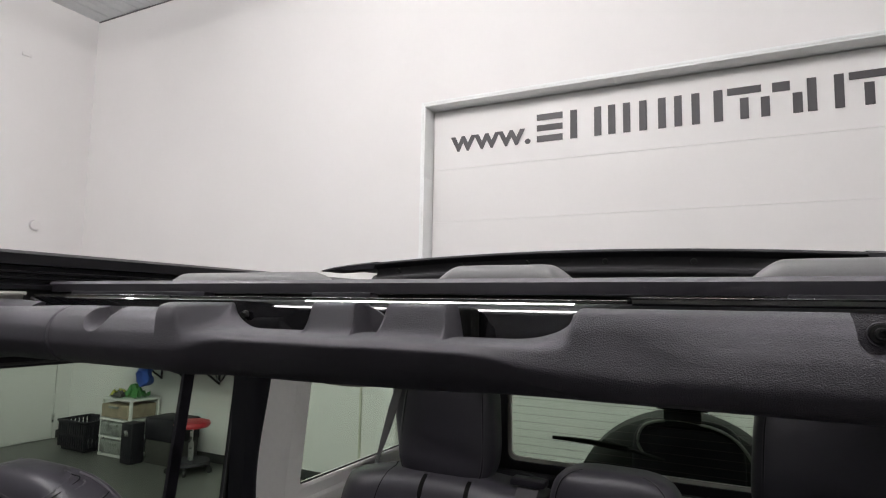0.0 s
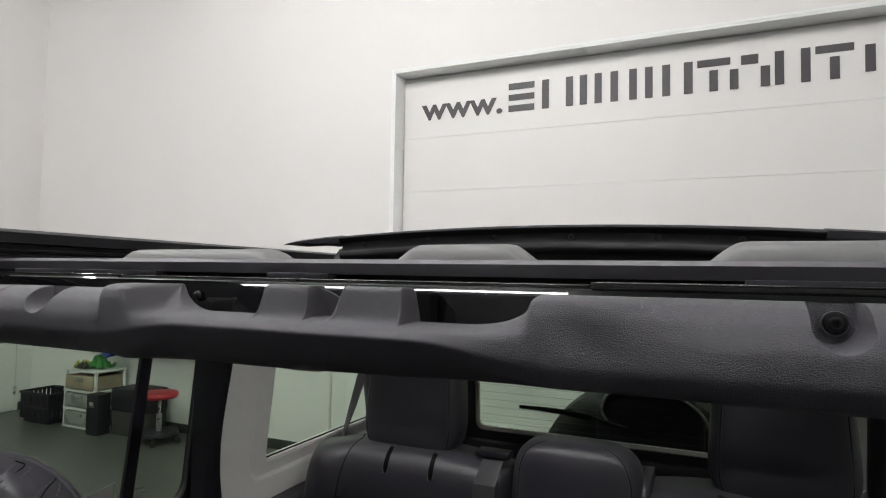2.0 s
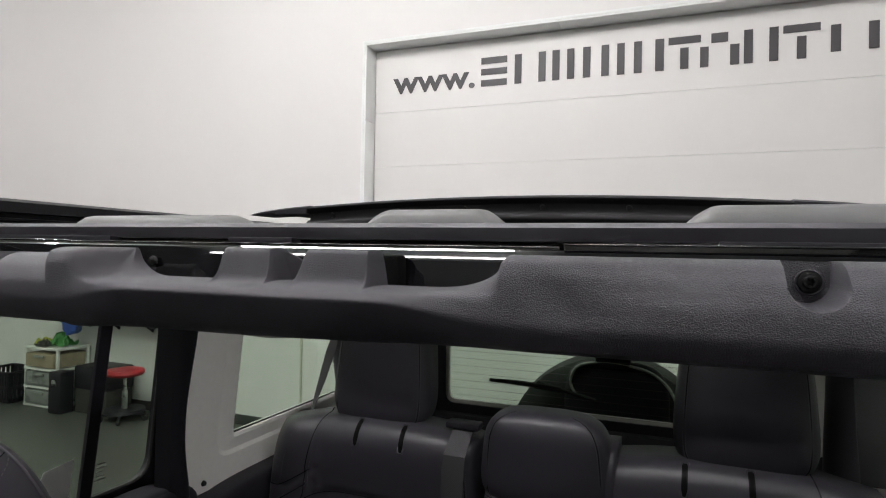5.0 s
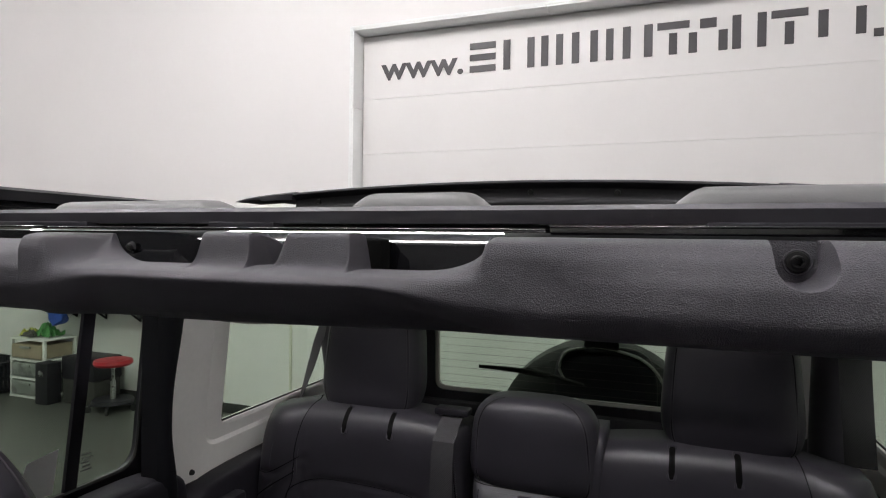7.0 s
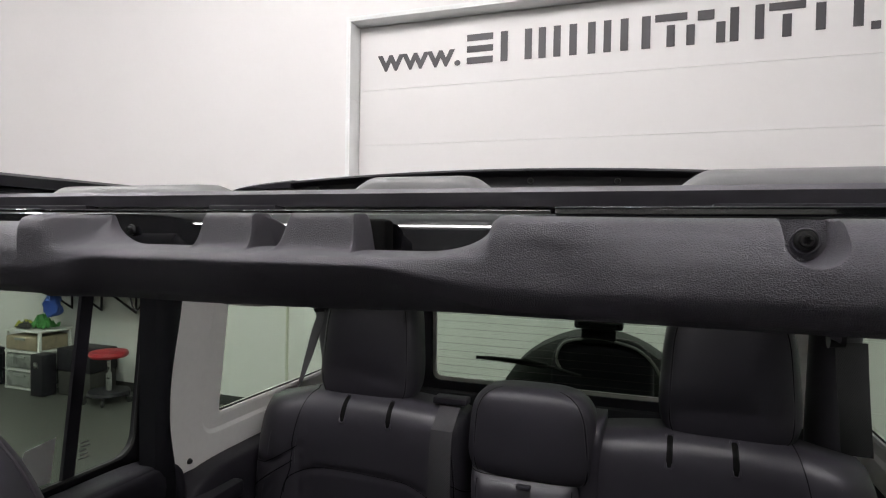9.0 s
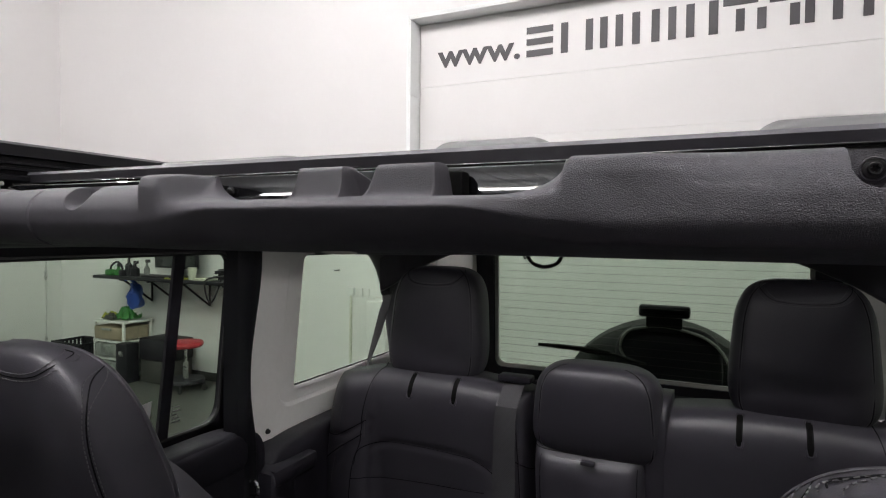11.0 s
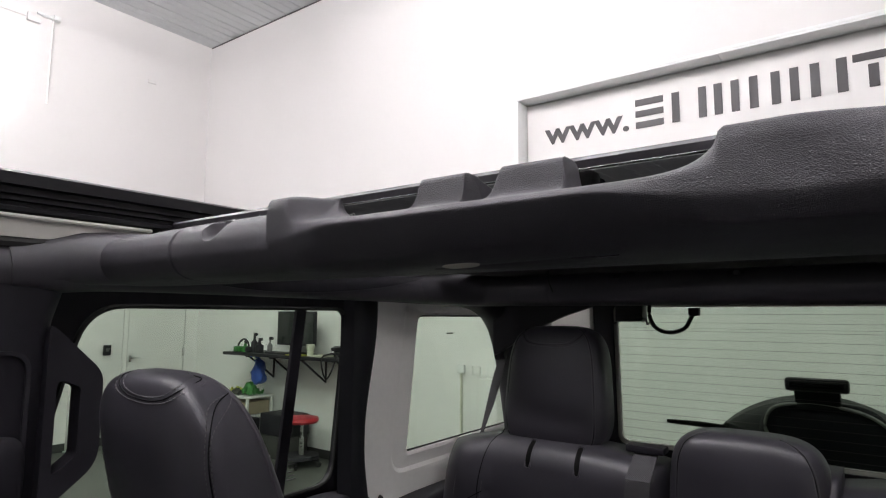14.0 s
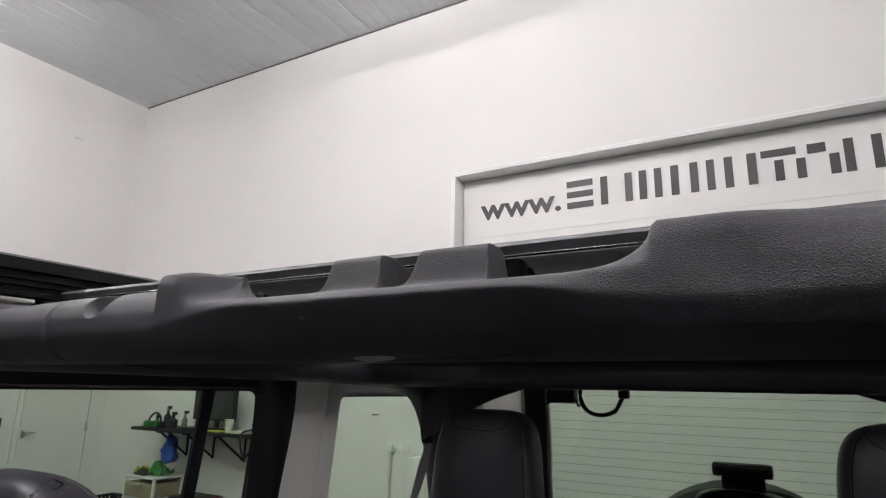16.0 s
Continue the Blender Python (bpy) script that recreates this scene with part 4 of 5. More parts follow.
def lip_plate(s):
    """The pale flange that drops below the rail ahead of the pillar."""
    bm = bmesh.new()
    return rings(bm, [[(s * 0.627, y, 1.7805), (s * 0.640, y, 1.7805), (s * 0.642, y, z), (s * 0.629, y, z)] for y, z in ((-0.50, 1.7535), (0.30, 1.7535), (0.452, 1.7550), (0.474, 1.7685), (0.565, 1.7690))])


both("flange_lip", lambda s: sweep(bmesh.new(), [(s * 0.6205, 1.7775), (s * 0.6195, 1.7800), (s * 0.6215, 1.7830), (s * 0.634, 1.7835), (s * 0.634, 1.7775)], "y", -0.50, 0.565), CREAM, label="pale folded edge of the flange")
both("door_frame_flange", lip_plate, CREAM, label="pale painted flange under the rail", smooth=False)


def elbow(s):
    return tube(bmesh.new(), [(s * 0.66, 0.40, 1.722), (s * 0.648, 0.47, 1.733), (s * 0.615, 0.535, 1.736), (s * 0.56, 0.555, 1.735)], [0.036, 0.038, 0.037, 0.034], 18, n=24)


both("bar_elbow", elbow, PLASTIC_FINE, label="dark plastic elbow joining the bars")


def pillar(s):
    """Centre pillar trim, slightly curved in section, widening downwards."""
    bm = bmesh.new()
    loops = []
    for i in range(25):
        z = 1.715 - 0.75 * i / 24
        t = i / 24
        y1 = 0.472 - 0.018 * ease(1.715, 1.62, z) + 0.004 * t
        y0 = 0.20 - 0.03 * t
        u0 = 0.640 + 0.012 * t
        u1 = 0.745 + 0.02 * t
        prof = [(u0 + 0.012, y0), (u0, y0 + 0.03), (u0 - 0.004, (y0 + y1) / 2), (u0, y1 - 0.03), (u0 + 0.014, y1), (u1, y1 + 0.012), (u1, y0)]
        loops.append([(s * p.x, p.y, z) for p in dense(prof, 3)])
    rings(bm, loops)
    return bm


pillars = both("centre_pillar_trim", pillar, DARK, label="dark moulded centre pillar trim", angle=50)
for s, p in zip((-1, 1), pillars):
    # belt guide slot, anchor and loop
    bm = bmesh.new()
    out = rounded([(0.366, 1.44), (0.366, 1.612), (0.428, 1.612), (0.428, 1.44)], [0.004, 0.028, 0.028, 0.004], 6)
    inn = rounded([(0.371, 1.445), (0.371, 1.607), (0.423, 1.607), (0.423, 1.445)], [0.004, 0.024, 0.024, 0.004], 6)
    sheet_solid(bm, out, inn, (s * 0.006, 0, 0), lambda a, b: Vector((s * 0.6335, a, b)))
    part("belt_guide", bm, DARK, p)
    bm = bmesh.new()
    cushion(bm, (s * 0.628, 0.399, 1.462), (0.018, 0.026, 0.047), e=(0.6, 0.7), nu=24, nv=18)
    part("belt_anchor", bm, DARK, p, "rounded dark belt anchor cover")
    part("release_button", boxes((s * 0.607, s * 0.613, 0.382, 0.393, 1.455, 1.488), bevel=0.002), DARK, p)
    bm = bmesh.new()
    tube(bm, [(s * 0.628, 0.385, 1.438), (s * 0.622, 0.360, 1.434), (s * 0.618, 0.358, 1.420), (s * 0.616, 0.38, 1.417), (s * 0.616, 0.418, 1.417), (s * 0.620, 0.424, 1.430)], 0.0050, 8, n=24)
    part("belt_loop", bm, BLACK_STEEL, p, "black steel belt loop")
    bm = bmesh.new()
    rings(bm, [[(s * (0.618 - 0.0), 0.366 - 0.02 * t, 1.422 - 0.45 * t), (s * 0.618, 0.412 - 0.02 * t, 1.422 - 0.45 * t), (s * 0.621, 0.412 - 0.02 * t, 1.422 - 0.45 * t), (s * 0.621, 0.366 - 0.02 * t, 1.422 - 0.45 * t)] for t in [k / 12 for k in range(13)]])
    part("belt_strap", bm, STRAP, p, "woven black seat belt strap", smooth=False)
    # grab handle behind the pillar
    bm = bmesh.new()
    out = rounded([(0.448, 1.400), (0.448, 1.648), (0.519, 1.578), (0.519, 1.455)], [0.006, 0.006, 0.040, 0.050], 6)
    inn = rounded([(0.461, 1.447), (0.461, 1.573), (0.4905, 1.560), (0.4905, 1.470)], [0.005, 0.008, 0.008, 0.010], 6)
    sheet_solid(bm, out, inn, (s * 0.030, 0, 0), lambda a, b: Vector((s * 0.640, a, b)))
    bmesh.ops.bevel(bm, geom=[e for e in bm.edges if e.calc_face_angle(0) > 1.2], offset=0.005, segments=2, profile=0.5, affect="EDGES")
    part("grab_handle", bm, DARK, p, "dark moulded grab handle")


# --- rear doors: black frame, glass in two panes, divider, padded sill ---
SILL = 1.283


def leaf_u(z):
    return 0.732 + 0.05 * max(0.0, 1.67 - z) / 0.45


for s in (-1, 1):
    door_ob = part("rear_door", boxes((s * 0.775, s * 0.83, 0.47, 1.16, 0.55, SILL - 0.02), bevel=0.02), BODY, car, "white rear passenger door")
    place = lambda a, b, s=s: Vector((s * leaf_u(b), a, b))
    out = rounded([(0.40, SILL - 0.06), (0.44, 1.712), (1.172, 1.712), (1.165, SILL - 0.06)], [0.02, 0.05, 0.03, 0.02], 6)
    inn = rounded([(0.455, SILL), (0.530, 1.671), (1.084, 1.671), (1.086, SILL)], [0.02, 0.07, 0.045, 0.05], 6)
    part("window_frame", sheet_solid(bmesh.new(), out, inn, (s * 0.014, 0, 0), place), DARK, door_ob, "black door window frame")
    bm = bmesh.new()
    seal_pts = [place(*q) - Vector((s * 0.001, 0, 0)) for q in inn]
    tube(bm, [*seal_pts, seal_pts[0]], 0.0045, 6)
    part("window_seal", bm, RUBBER, door_ob)
    bm = bmesh.new()
    rings(bm, [[(s * (leaf_u(z) - 0.002), y - 0.0115, z), (s * (leaf_u(z) - 0.002), y + 0.0135, z), (s * (leaf_u(z) + 0.006), y + 0.0135, z), (s * (leaf_u(z) + 0.006), y - 0.0115, z)] for y, z in ((0.936, SILL - 0.01), (0.947, 1.675))])
    part("divider", bm, DARK, door_ob)
    for y0, y1, ya, yb in ((0.462, 0.936, 0.505, 0.947), (0.936, 1.100, 0.947, 1.100)):
        bm = bmesh.new()
        k = 0.0075
        lo_u, hi_u = leaf_u(SILL - 0.02) + k, leaf_u(1.685) + k
        rings(bm, [[(s * lo_u, y0, SILL - 0.02), (s * lo_u, y1, SILL - 0.02), (s * hi_u, yb, 1.685), (s * hi_u, ya, 1.685)],
                   [(s * (lo_u + 0.004), y0, SILL - 0.02), (s * (lo_u + 0.004), y1, SILL - 0.02), (s * (hi_u + 0.004), yb, 1.685), (s * (hi_u + 0.004), ya, 1.685)]])
        pane = part("pane", bm, GLASS, door_ob, "green-tinted window glass", smooth=False)
        pane.visible_shadow = False
    if s < 0:
        bm = bmesh.new()
        rows = [(0.830, 1.29), (0.908, 1.29), (0.912, 1.374), (0.855, 1.366)]
        rings(bm, [[(s * (leaf_u(z) + k), y, z) for y, z in rows] for k in (0.0062, 0.0068)])
        part("paper_label", bm, PAPER_WHITE, door_ob, "white paper label on the window", smooth=False)
    for k in range(5):
        zz = 1.312 + 0.008 * k
        part("etched_mark", boxes((s * (leaf_u(zz) + 0.0060), s * (leaf_u(zz) + 0.0067), 0.962 + 0.003 * (k % 2), 0.985 - 0.004 * (k % 3), zz, zz + 0.0022)), GREY_PLASTIC, door_ob, smooth=False)
    bm = bmesh.new()
    cushion(bm, (s * 0.735, 0.83, SILL - 0.185), (0.045, 0.335, 0.175), e=(0.3, 0.25), nu=40, nv=20)
    part("door_panel", bm, DARK, door_ob, "black padded door panel")
    bm = bmesh.new()
    cushion(bm, (s * 0.722, 0.99, SILL - 0.060), (0.035, 0.13, 0.045), e=(0.5, 0.4), nu=30, nv=16)
    part("door_corner_pad", bm, DARK, door_ob)
    # door latch post
    bm = bmesh.new()
    loops = []
    for i in range(31):
        z = 1.05 + 0.67 * i / 30
        y1 = 1.106 + 0.036 * ease(1.39, 1.66, z) + 0.020 * (1 - ease(1.20, 1.37, z))
        prof = [(0.738, 1.068), (0.700, 1.072), (0.690, 1.084), (0.689, y1 - 0.008), (0.694, y1), (0.738, y1 + 0.004)]
        loops.append([(s * a, b, z) for a, b in prof])
    rings(bm, loops)
    part("rear_door_pillar", bm, RAIL, car, "black pillar behind the rear door")
    bm = bmesh.new()
    tube(bm, [(s * 0.688, 1.10, 1.155), (s * 0.670, 1.10, 1.150), (s * 0.668, 1.10, 1.125), (s * 0.688, 1.10, 1.118)], 0.006, 8, n=14)
    part("latch_striker", bm, CHROME, car, "bright steel door striker")
    bm = boxes((s * 0.655, s * 0.725, 1.13, 1.22, 0.90, 1.165), bevel=0.015)
    box(bm, s * 0.650, s * 0.72, 1.14, 1.30, 1.125, 1.168, bevel=0.012)
    part("latch_cover", bm, DARK, car)


# --- hardtop quarters with embossed glass surrounds ---
def quarter(s):
    bm = bmesh.new()
    out0 = rounded([(1.150, 1.205), (1.172, 1.745), (2.17, 1.745), (2.25, 1.18)], [0.006, 0.02, 0.05, 0.02], 8)

    def band(k):
        """The outline of the glass surround, k metres inside its outer edge."""
        return rounded([(1.248 + k, 1.266 + k), (1.306 + k, 1.706 - k), (1.985 - k, 1.706 - k), (2.02 - k, 1.266 + k)], [0.05 - k * 0.6] * 4, 8)

    inn0 = rounded([(1.320, 1.310), (1.364, 1.658), (1.935, 1.658), (1.97, 1.310)], [0.012, 0.028, 0.035, 0.03], 8)
    inn1 = rounded([(1.312, 1.302), (1.356, 1.666), (1.943, 1.666), (1.978, 1.302)], [0.014, 0.030, 0.037, 0.032], 8)
    rows = [(out0, 0.742), (band(-0.006), 0.7415), (band(0), 0.7425), (band(0.009), 0.7495), (band(0.020), 0.7500), (inn1, 0.7480), (inn0, 0.7510), (inn0, 0.775), (out0, 0.785)]
    loops = [[(s * u, y, z) for y, z in pts] for pts, u in rows]
    made = [[bm.verts.new(p) for p in ring] for ring in loops]
    n = len(made[0])
    for a, b in zip(made, made[1:]):
        for i in range(n):
            j = (i + 1) % n
            bm.faces.new((a[i], a[j], b[j], b[i]))
    return bm


for s in (-1, 1):
    q = part("hardtop_side", quarter(s), HARDTOP, car, "off-white inner face of the hardtop side", angle=22)
    part("etched_mark", boxes((s * 0.7605, s * 0.7612, 1.51, 1.54, 1.605, 1.608)), CLEAR_BIN, q, smooth=False)
    bm = boxes((s * 0.762, s * 0.767, 1.285, 1.985, 1.30, 1.67))
    pane = part("pane", bm, GLASS, q, "green-tinted quarter glass", smooth=False)
    pane.visible_shadow = False
    bm = bmesh.new()
    inn = [Vector((s * 0.759, a, b)) for a, b in rounded([(1.322, 1.312), (1.366, 1.656), (1.933, 1.656), (1.968, 1.312)], [0.012, 0.028, 0.035, 0.03], 8)]
    tube(bm, [*inn, inn[0]], 0.0025, 6)
    part("glass_seal", bm, RUBBER, q)
    bm = bmesh.new()
    bmesh.ops.create_cone(bm, cap_ends=True, segments=14, radius1=0.007, radius2=0.005, depth=0.006, matrix=pose(s * 0.738, 1.212, 1.226, 0, 90 * -s, 0))
    part("screw", bm, BLACK_STEEL, q)
    part("hook_slot", boxes((s * 0.730, s * 0.741, 1.275, 1.345, 1.708, 1.722), bevel=0.003), DARK, q)
    # lower trim under the hardtop
    bm = bmesh.new()
    cushion(bm, (s * 0.725, 1.68, 0.99), (0.05, 0.53, 0.222), e=(0.25, 0.25), nu=36, nv=20)
    part("quarter_trim", bm, DARK, car, "black lower side trim behind the rear door")
    bm = boxes((s * 0.775, s * 0.84, 1.17, 2.26, 0.55, 1.20), bevel=0.02)
    part("rear_quarter_body", bm, BODY, car, "white rear body side")
    bm = boxes((s * 0.59, s * 0.78, 2.16, 2.27, 1.19, 1.745), bevel=0.015)
    part("hardtop_corner", bm, HARDTOP, car, "off-white hardtop rear corner")

# --- rear sport bar with its legs ---
bm = bmesh.new()
loops = []
for i in range(261):
    u = -0.60 + 1.2 * i / 260
    ring = []
    for k in range(26):
        a = 2 * math.pi * k / 26
        y, z = 1.425 + 0.042 * power(math.cos(a), 0.85), 1.7195 + 0.0375 * power(math.sin(a), 0.85)
        for nu_ in (-0.220, 0.022, 0.262):
            if y < 1.43 and z > 1.70:
                d = math.hypot(u - nu_, (z - 1.756) * 0.9)
                y += 0.016 * (1 - ease(0.011, 0.016, d))
        if abs(abs(u) - 0.378) < 0.003:
            y, z = 1.425 + (y - 1.425) * 0.95, 1.7195 + (z - 1.7195) * 0.95
        ring.append((u, y, z))
    loops.append(ring)
rings(bm, loops)
rear_bar = part("rear_bar_cover", bm, PLASTIC_FINE, car, "dark plastic cover of the rear bar", angle=60)
for u in (-0.22, 0.022, 0.262):
    bm = bmesh.new()
    bmesh.ops.create_cone(bm, cap_ends=True, segments=16, radius1=0.007, radius2=0.006, depth=0.006, matrix=pose(u, 1.398, 1.744, 90, 0, 0))
    part("bolt", bm, BLACK_STEEL, rear_bar)

part("cord", tube(bmesh.new(), [(-0.378, 1.385, 1.764), (-0.374, 1.378, 1.74), (-0.366, 1.382, 1.714)], 0.0016, 6, n=10), RUBBER, rear_bar, "short loose black cord")


def bar_leg(s):
    return tube(bmesh.new(), [(s * 0.640, 1.40, 1.716), (s * 0.640, 1.51, 1.704), (s * 0.645, 1.615, 1.655), (s * 0.655, 1.695, 1.545), (s * 0.664, 1.77, 1.30), (s * 0.67, 1.82, 1.05)], [0.040, 0.050, 0.053, 0.052, 0.050, 0.048], 18, n=44, flat=0.85)


both("rear_bar_leg", bar_leg, PLASTIC_FINE, label="dark leg of the rear bar")


def corner_web(s):
    """A dark moulded corner between the rear bar and its leg, its lower edge sweeping up towards the middle."""
    bm = bmesh.new()
    line = smooth_path([(0.630, 1.548, 0), (0.583, 1.573, 0), (0.521, 1.611, 0), (0.475, 1.633, 0), (0.427, 1.654, 0), (0.373, 1.672, 0), (0.330, 1.686, 0)], 40)
    loops = []
    for p in line:
        prof = [(1.552, 1.700), (1.552, p.y + 0.008), (1.557, p.y + 0.001), (1.570, p.y), (1.590, p.y + 0.006), (1.592, 1.700)]
        loops.append([(s * p.x, a, b) for a, b in prof])
    return rings(bm, loops)


both("bar_corner_web", corner_web, PLASTIC_FINE, label="dark moulded corner of the rear bar")


def gusset(s):
    return tube(bmesh.new(), [(s * 0.655, 1.20, 1.722), (s * 0.635, 1.34, 1.724), (s * 0.585, 1.41, 1.722), (s * 0.52, 1.425, 1.7195)], [0.034, 0.040, 0.040, 0.038], 16, n=20)


both("bar_gusset", gusset, PLASTIC_FINE, label="dark curved joint of the bars")
for s in (-1, 1):
    bm = bmesh.new()
    bmesh.ops.create_cone(bm, cap_ends=True, segments=20, radius1=0.020, radius2=0.016, depth=0.03, matrix=pose(s * 0.634, 1.606, 1.550, 0, 90, 0))
    belt = part("rear_belt_anchor", bm, DARK, car, "dark belt guide on the rear bar")
    bm = bmesh.new()
    run = ((0.632, 0.692, 1.605, 1.545), (0.624, 0.682, 1.560, 1.490), (0.617, 0.672, 1.510, 1.430), (0.609, 0.662, 1.452, 1.350)) if s > 0 else ((0.618, 0.640, 1.605, 1.545), (0.608, 0.636, 1.560, 1.490), (0.602, 0.624, 1.510, 1.430), (0.605, 0.612, 1.452, 1.350))
    rings(bm, [[(s * a, y, z), (s * b, y, z), (s * b, y + 0.003, z), (s * a, y + 0.003, z)] for a, b, y, z in run])
    # one webbing on both sides; the passenger strap is coloured as more brightly lit
    part("rear_belt_strap", bm, STRAP if s > 0 else LIT_WEB, belt, "woven belt strap down to the seat", smooth=False)

# --- rear window, wiper, cable, spare wheel ---
RY = 2.262
place = lambda a, b: Vector((a, RY + (1.21 - b) * 0.10 - 0.03, b))
out = rounded([(-0.60, 1.10), (-0.60, 1.745), (0.60, 1.745), (0.60, 1.10)], [0.01] * 4, 6)
inn = rounded([(-0.528, 1.207), (-0.518, 1.700), (0.518, 1.700), (0.528, 1.207)], [0.035, 0.03, 0.03, 0.035], 6)
rw = part("rear_window_frame", sheet_solid(bmesh.new(), out, inn, (0, 0.03, 0), place), DARK, car, "black rear window frame")
inn2 = rounded([(-0.514, 1.221), (-0.505, 1.690), (0.505, 1.690), (0.514, 1.221)], [0.03, 0.03, 0.03, 0.03], 6)
bm = bmesh.new()
sheet_solid(bm, inn, inn2, (0, 0.012, 0), lambda a, b: place(a, b) + Vector((0, 0.012, 0)))
part("window_gasket", bm, CREAM, rw, "pale gasket edge")
bm = bmesh.new()
rings(bm, [[place(a, b) + Vector((0, d, 0)) for a, b in ((-0.53, 1.20), (0.53, 1.20), (0.53, 1.71), (-0.53, 1.71))] for d in (0.022, 0.026)])
pane = part("pane", bm, REAR_GLASS, rw, "green-tinted rear glass with heating lines", smooth=False)
pane.visible_shadow = False
for k in range(16):
    z = 1.238 + 0.0285 * k
    y = RY + (1.21 - z) * 0.10 - 0.03 + 0.020
    bm = boxes((-0.505, 0.505, y - 0.0005, y + 0.0005, z, z + 0.0010))
    part("heating_line", bm, HEAT_PRINT, rw, smooth=False)
bm = bmesh.new()
tube(bm, [(-0.372, 2.30, 1.294), (-0.25, 2.30, 1.293), (-0.10, 2.305, 1.282)], [0.004, 0.006, 0.008], 8, n=12, flat=1.6)
tube(bm, [(-0.19, 2.315, 1.300), (0.02, 2.33, 1.25)], 0.007, 8)
part("rear_wiper", bm, RUBBER, car, "black rear wiper")
bm = boxes((-0.478, -0.385, 2.10, 2.16, 1.640, 1.700), bevel=0.006)
motor = part("wiper_motor", bm, DARK, car, "black box above the rear glass")
bm = bmesh.new()
tube(bm, [(-0.50, 2.14, 1.632), (-0.44, 2.12, 1.652), (-0.40, 2.10, 1.655), (-0.375, 2.10, 1.648), (-0.37, 2.10, 1.632), (-0.355, 2.08, 1.640), (-0.345, 2.06, 1.66)], 0.003, 6, n=30)
part("thin_wire", bm, RUBBER, motor)
bm = bmesh.new()
tube(bm, [(-0.345, 2.05, 1.70), (-0.345, 2.05, 1.655), (-0.325, 2.05, 1.620), (-0.28, 2.04, 1.608), (-0.235, 2.03, 1.622), (-0.215, 2.02, 1.650), (-0.205, 2.02, 1.668)], 0.0065, 8, n=30)
loop = part("cable_loop", bm, RUBBER, car, "black cable hanging in a loop")
part("plug", boxes((-0.218, -0.188, 2.005, 2.035, 1.660, 1.685), bevel=0.004), DARK, loop)

TYX, TYY, TYZ = 0.054, 2.60, 0.965
bm = bmesh.new()
loops = []
for j in range(49):
    a = 2 * math.pi * j / 48
    ring = []
    for dy, r in ((-0.115, 0.24), (-0.135, 0.32), (-0.125, 0.385), (-0.10, 0.412), (0, 0.420), (0.10, 0.412), (0.125, 0.385), (0.135, 0.32), (0.115, 0.24)):
        ring.append((TYX + r * math.cos(a), TYY + dy, TYZ + r * math.sin(a)))
    loops.append(ring)
rings(bm, loops, closed=False)
spare = part("spare_wheel", bm, RUBBER, car, "black spare wheel on the tailgate")
bm = bmesh.new()
bmesh.ops.create_cone(bm, cap_ends=True, segments=32, radius1=0.245, radius2=0.245, depth=0.16, matrix=pose(TYX, TYY, TYZ, 90, 0, 0))
part("rim", bm, BLACK_STEEL, spare)
# camera and brake lamp carrier in front of the tyre
bm = bmesh.new()
cushion(bm, (TYX + 0.03, 2.43, 1.19), (0.19, 0.035, 0.195), e=(0.55, 0.6), nu=40, nv=24)
carrier = part("spare_wheel_carrier", bm, DARK, car, "black moulded carrier behind the rear glass")
bm = bmesh.new()
tube(bm, [(TYX - 0.10, 2.405, 1.235), (TYX - 0.135, 2.402, 1.29), (TYX - 0.11, 2.40, 1.355), (TYX - 0.03, 2.40, 1.378), (TYX + 0.06, 2.40, 1.376), (TYX + 0.15, 2.40, 1.355), (TYX + 0.21, 2.402, 1.31), (TYX + 0.245, 2.405, 1.25)], 0.0055, 8, n=50)
part("edge_trim", bm, EDGE, carrier, "grey edge trim")
bm = boxes((TYX - 0.070, TYX + 0.108, 2.385, 2.43, 1.417, 1.460), bevel=0.010)
lampb = part("brake_lamp", bm, DARK, car, "black high brake lamp")
part("lamp_lens", boxes((TYX - 0.055, TYX + 0.093, 2.380, 2.388, 1.430, 1.447), bevel=0.003), GLOSS, lampb)
part("lamp_stem", boxes((TYX - 0.045, TYX + 0.083, 2.395, 2.425, 1.36, 1.420), bevel=0.008), DARK, lampb)
part("tailgate", boxes((-0.78, 0.78, 2.235, 2.30, 0.55, 1.12), bevel=0.02), BODY, car, "white tailgate")
part("tailgate_trim", boxes((-0.70, 0.70, 2.195, 2.234, 0.62, 1.18), bevel=0.02), DARK, car, "black inner tailgate trim")


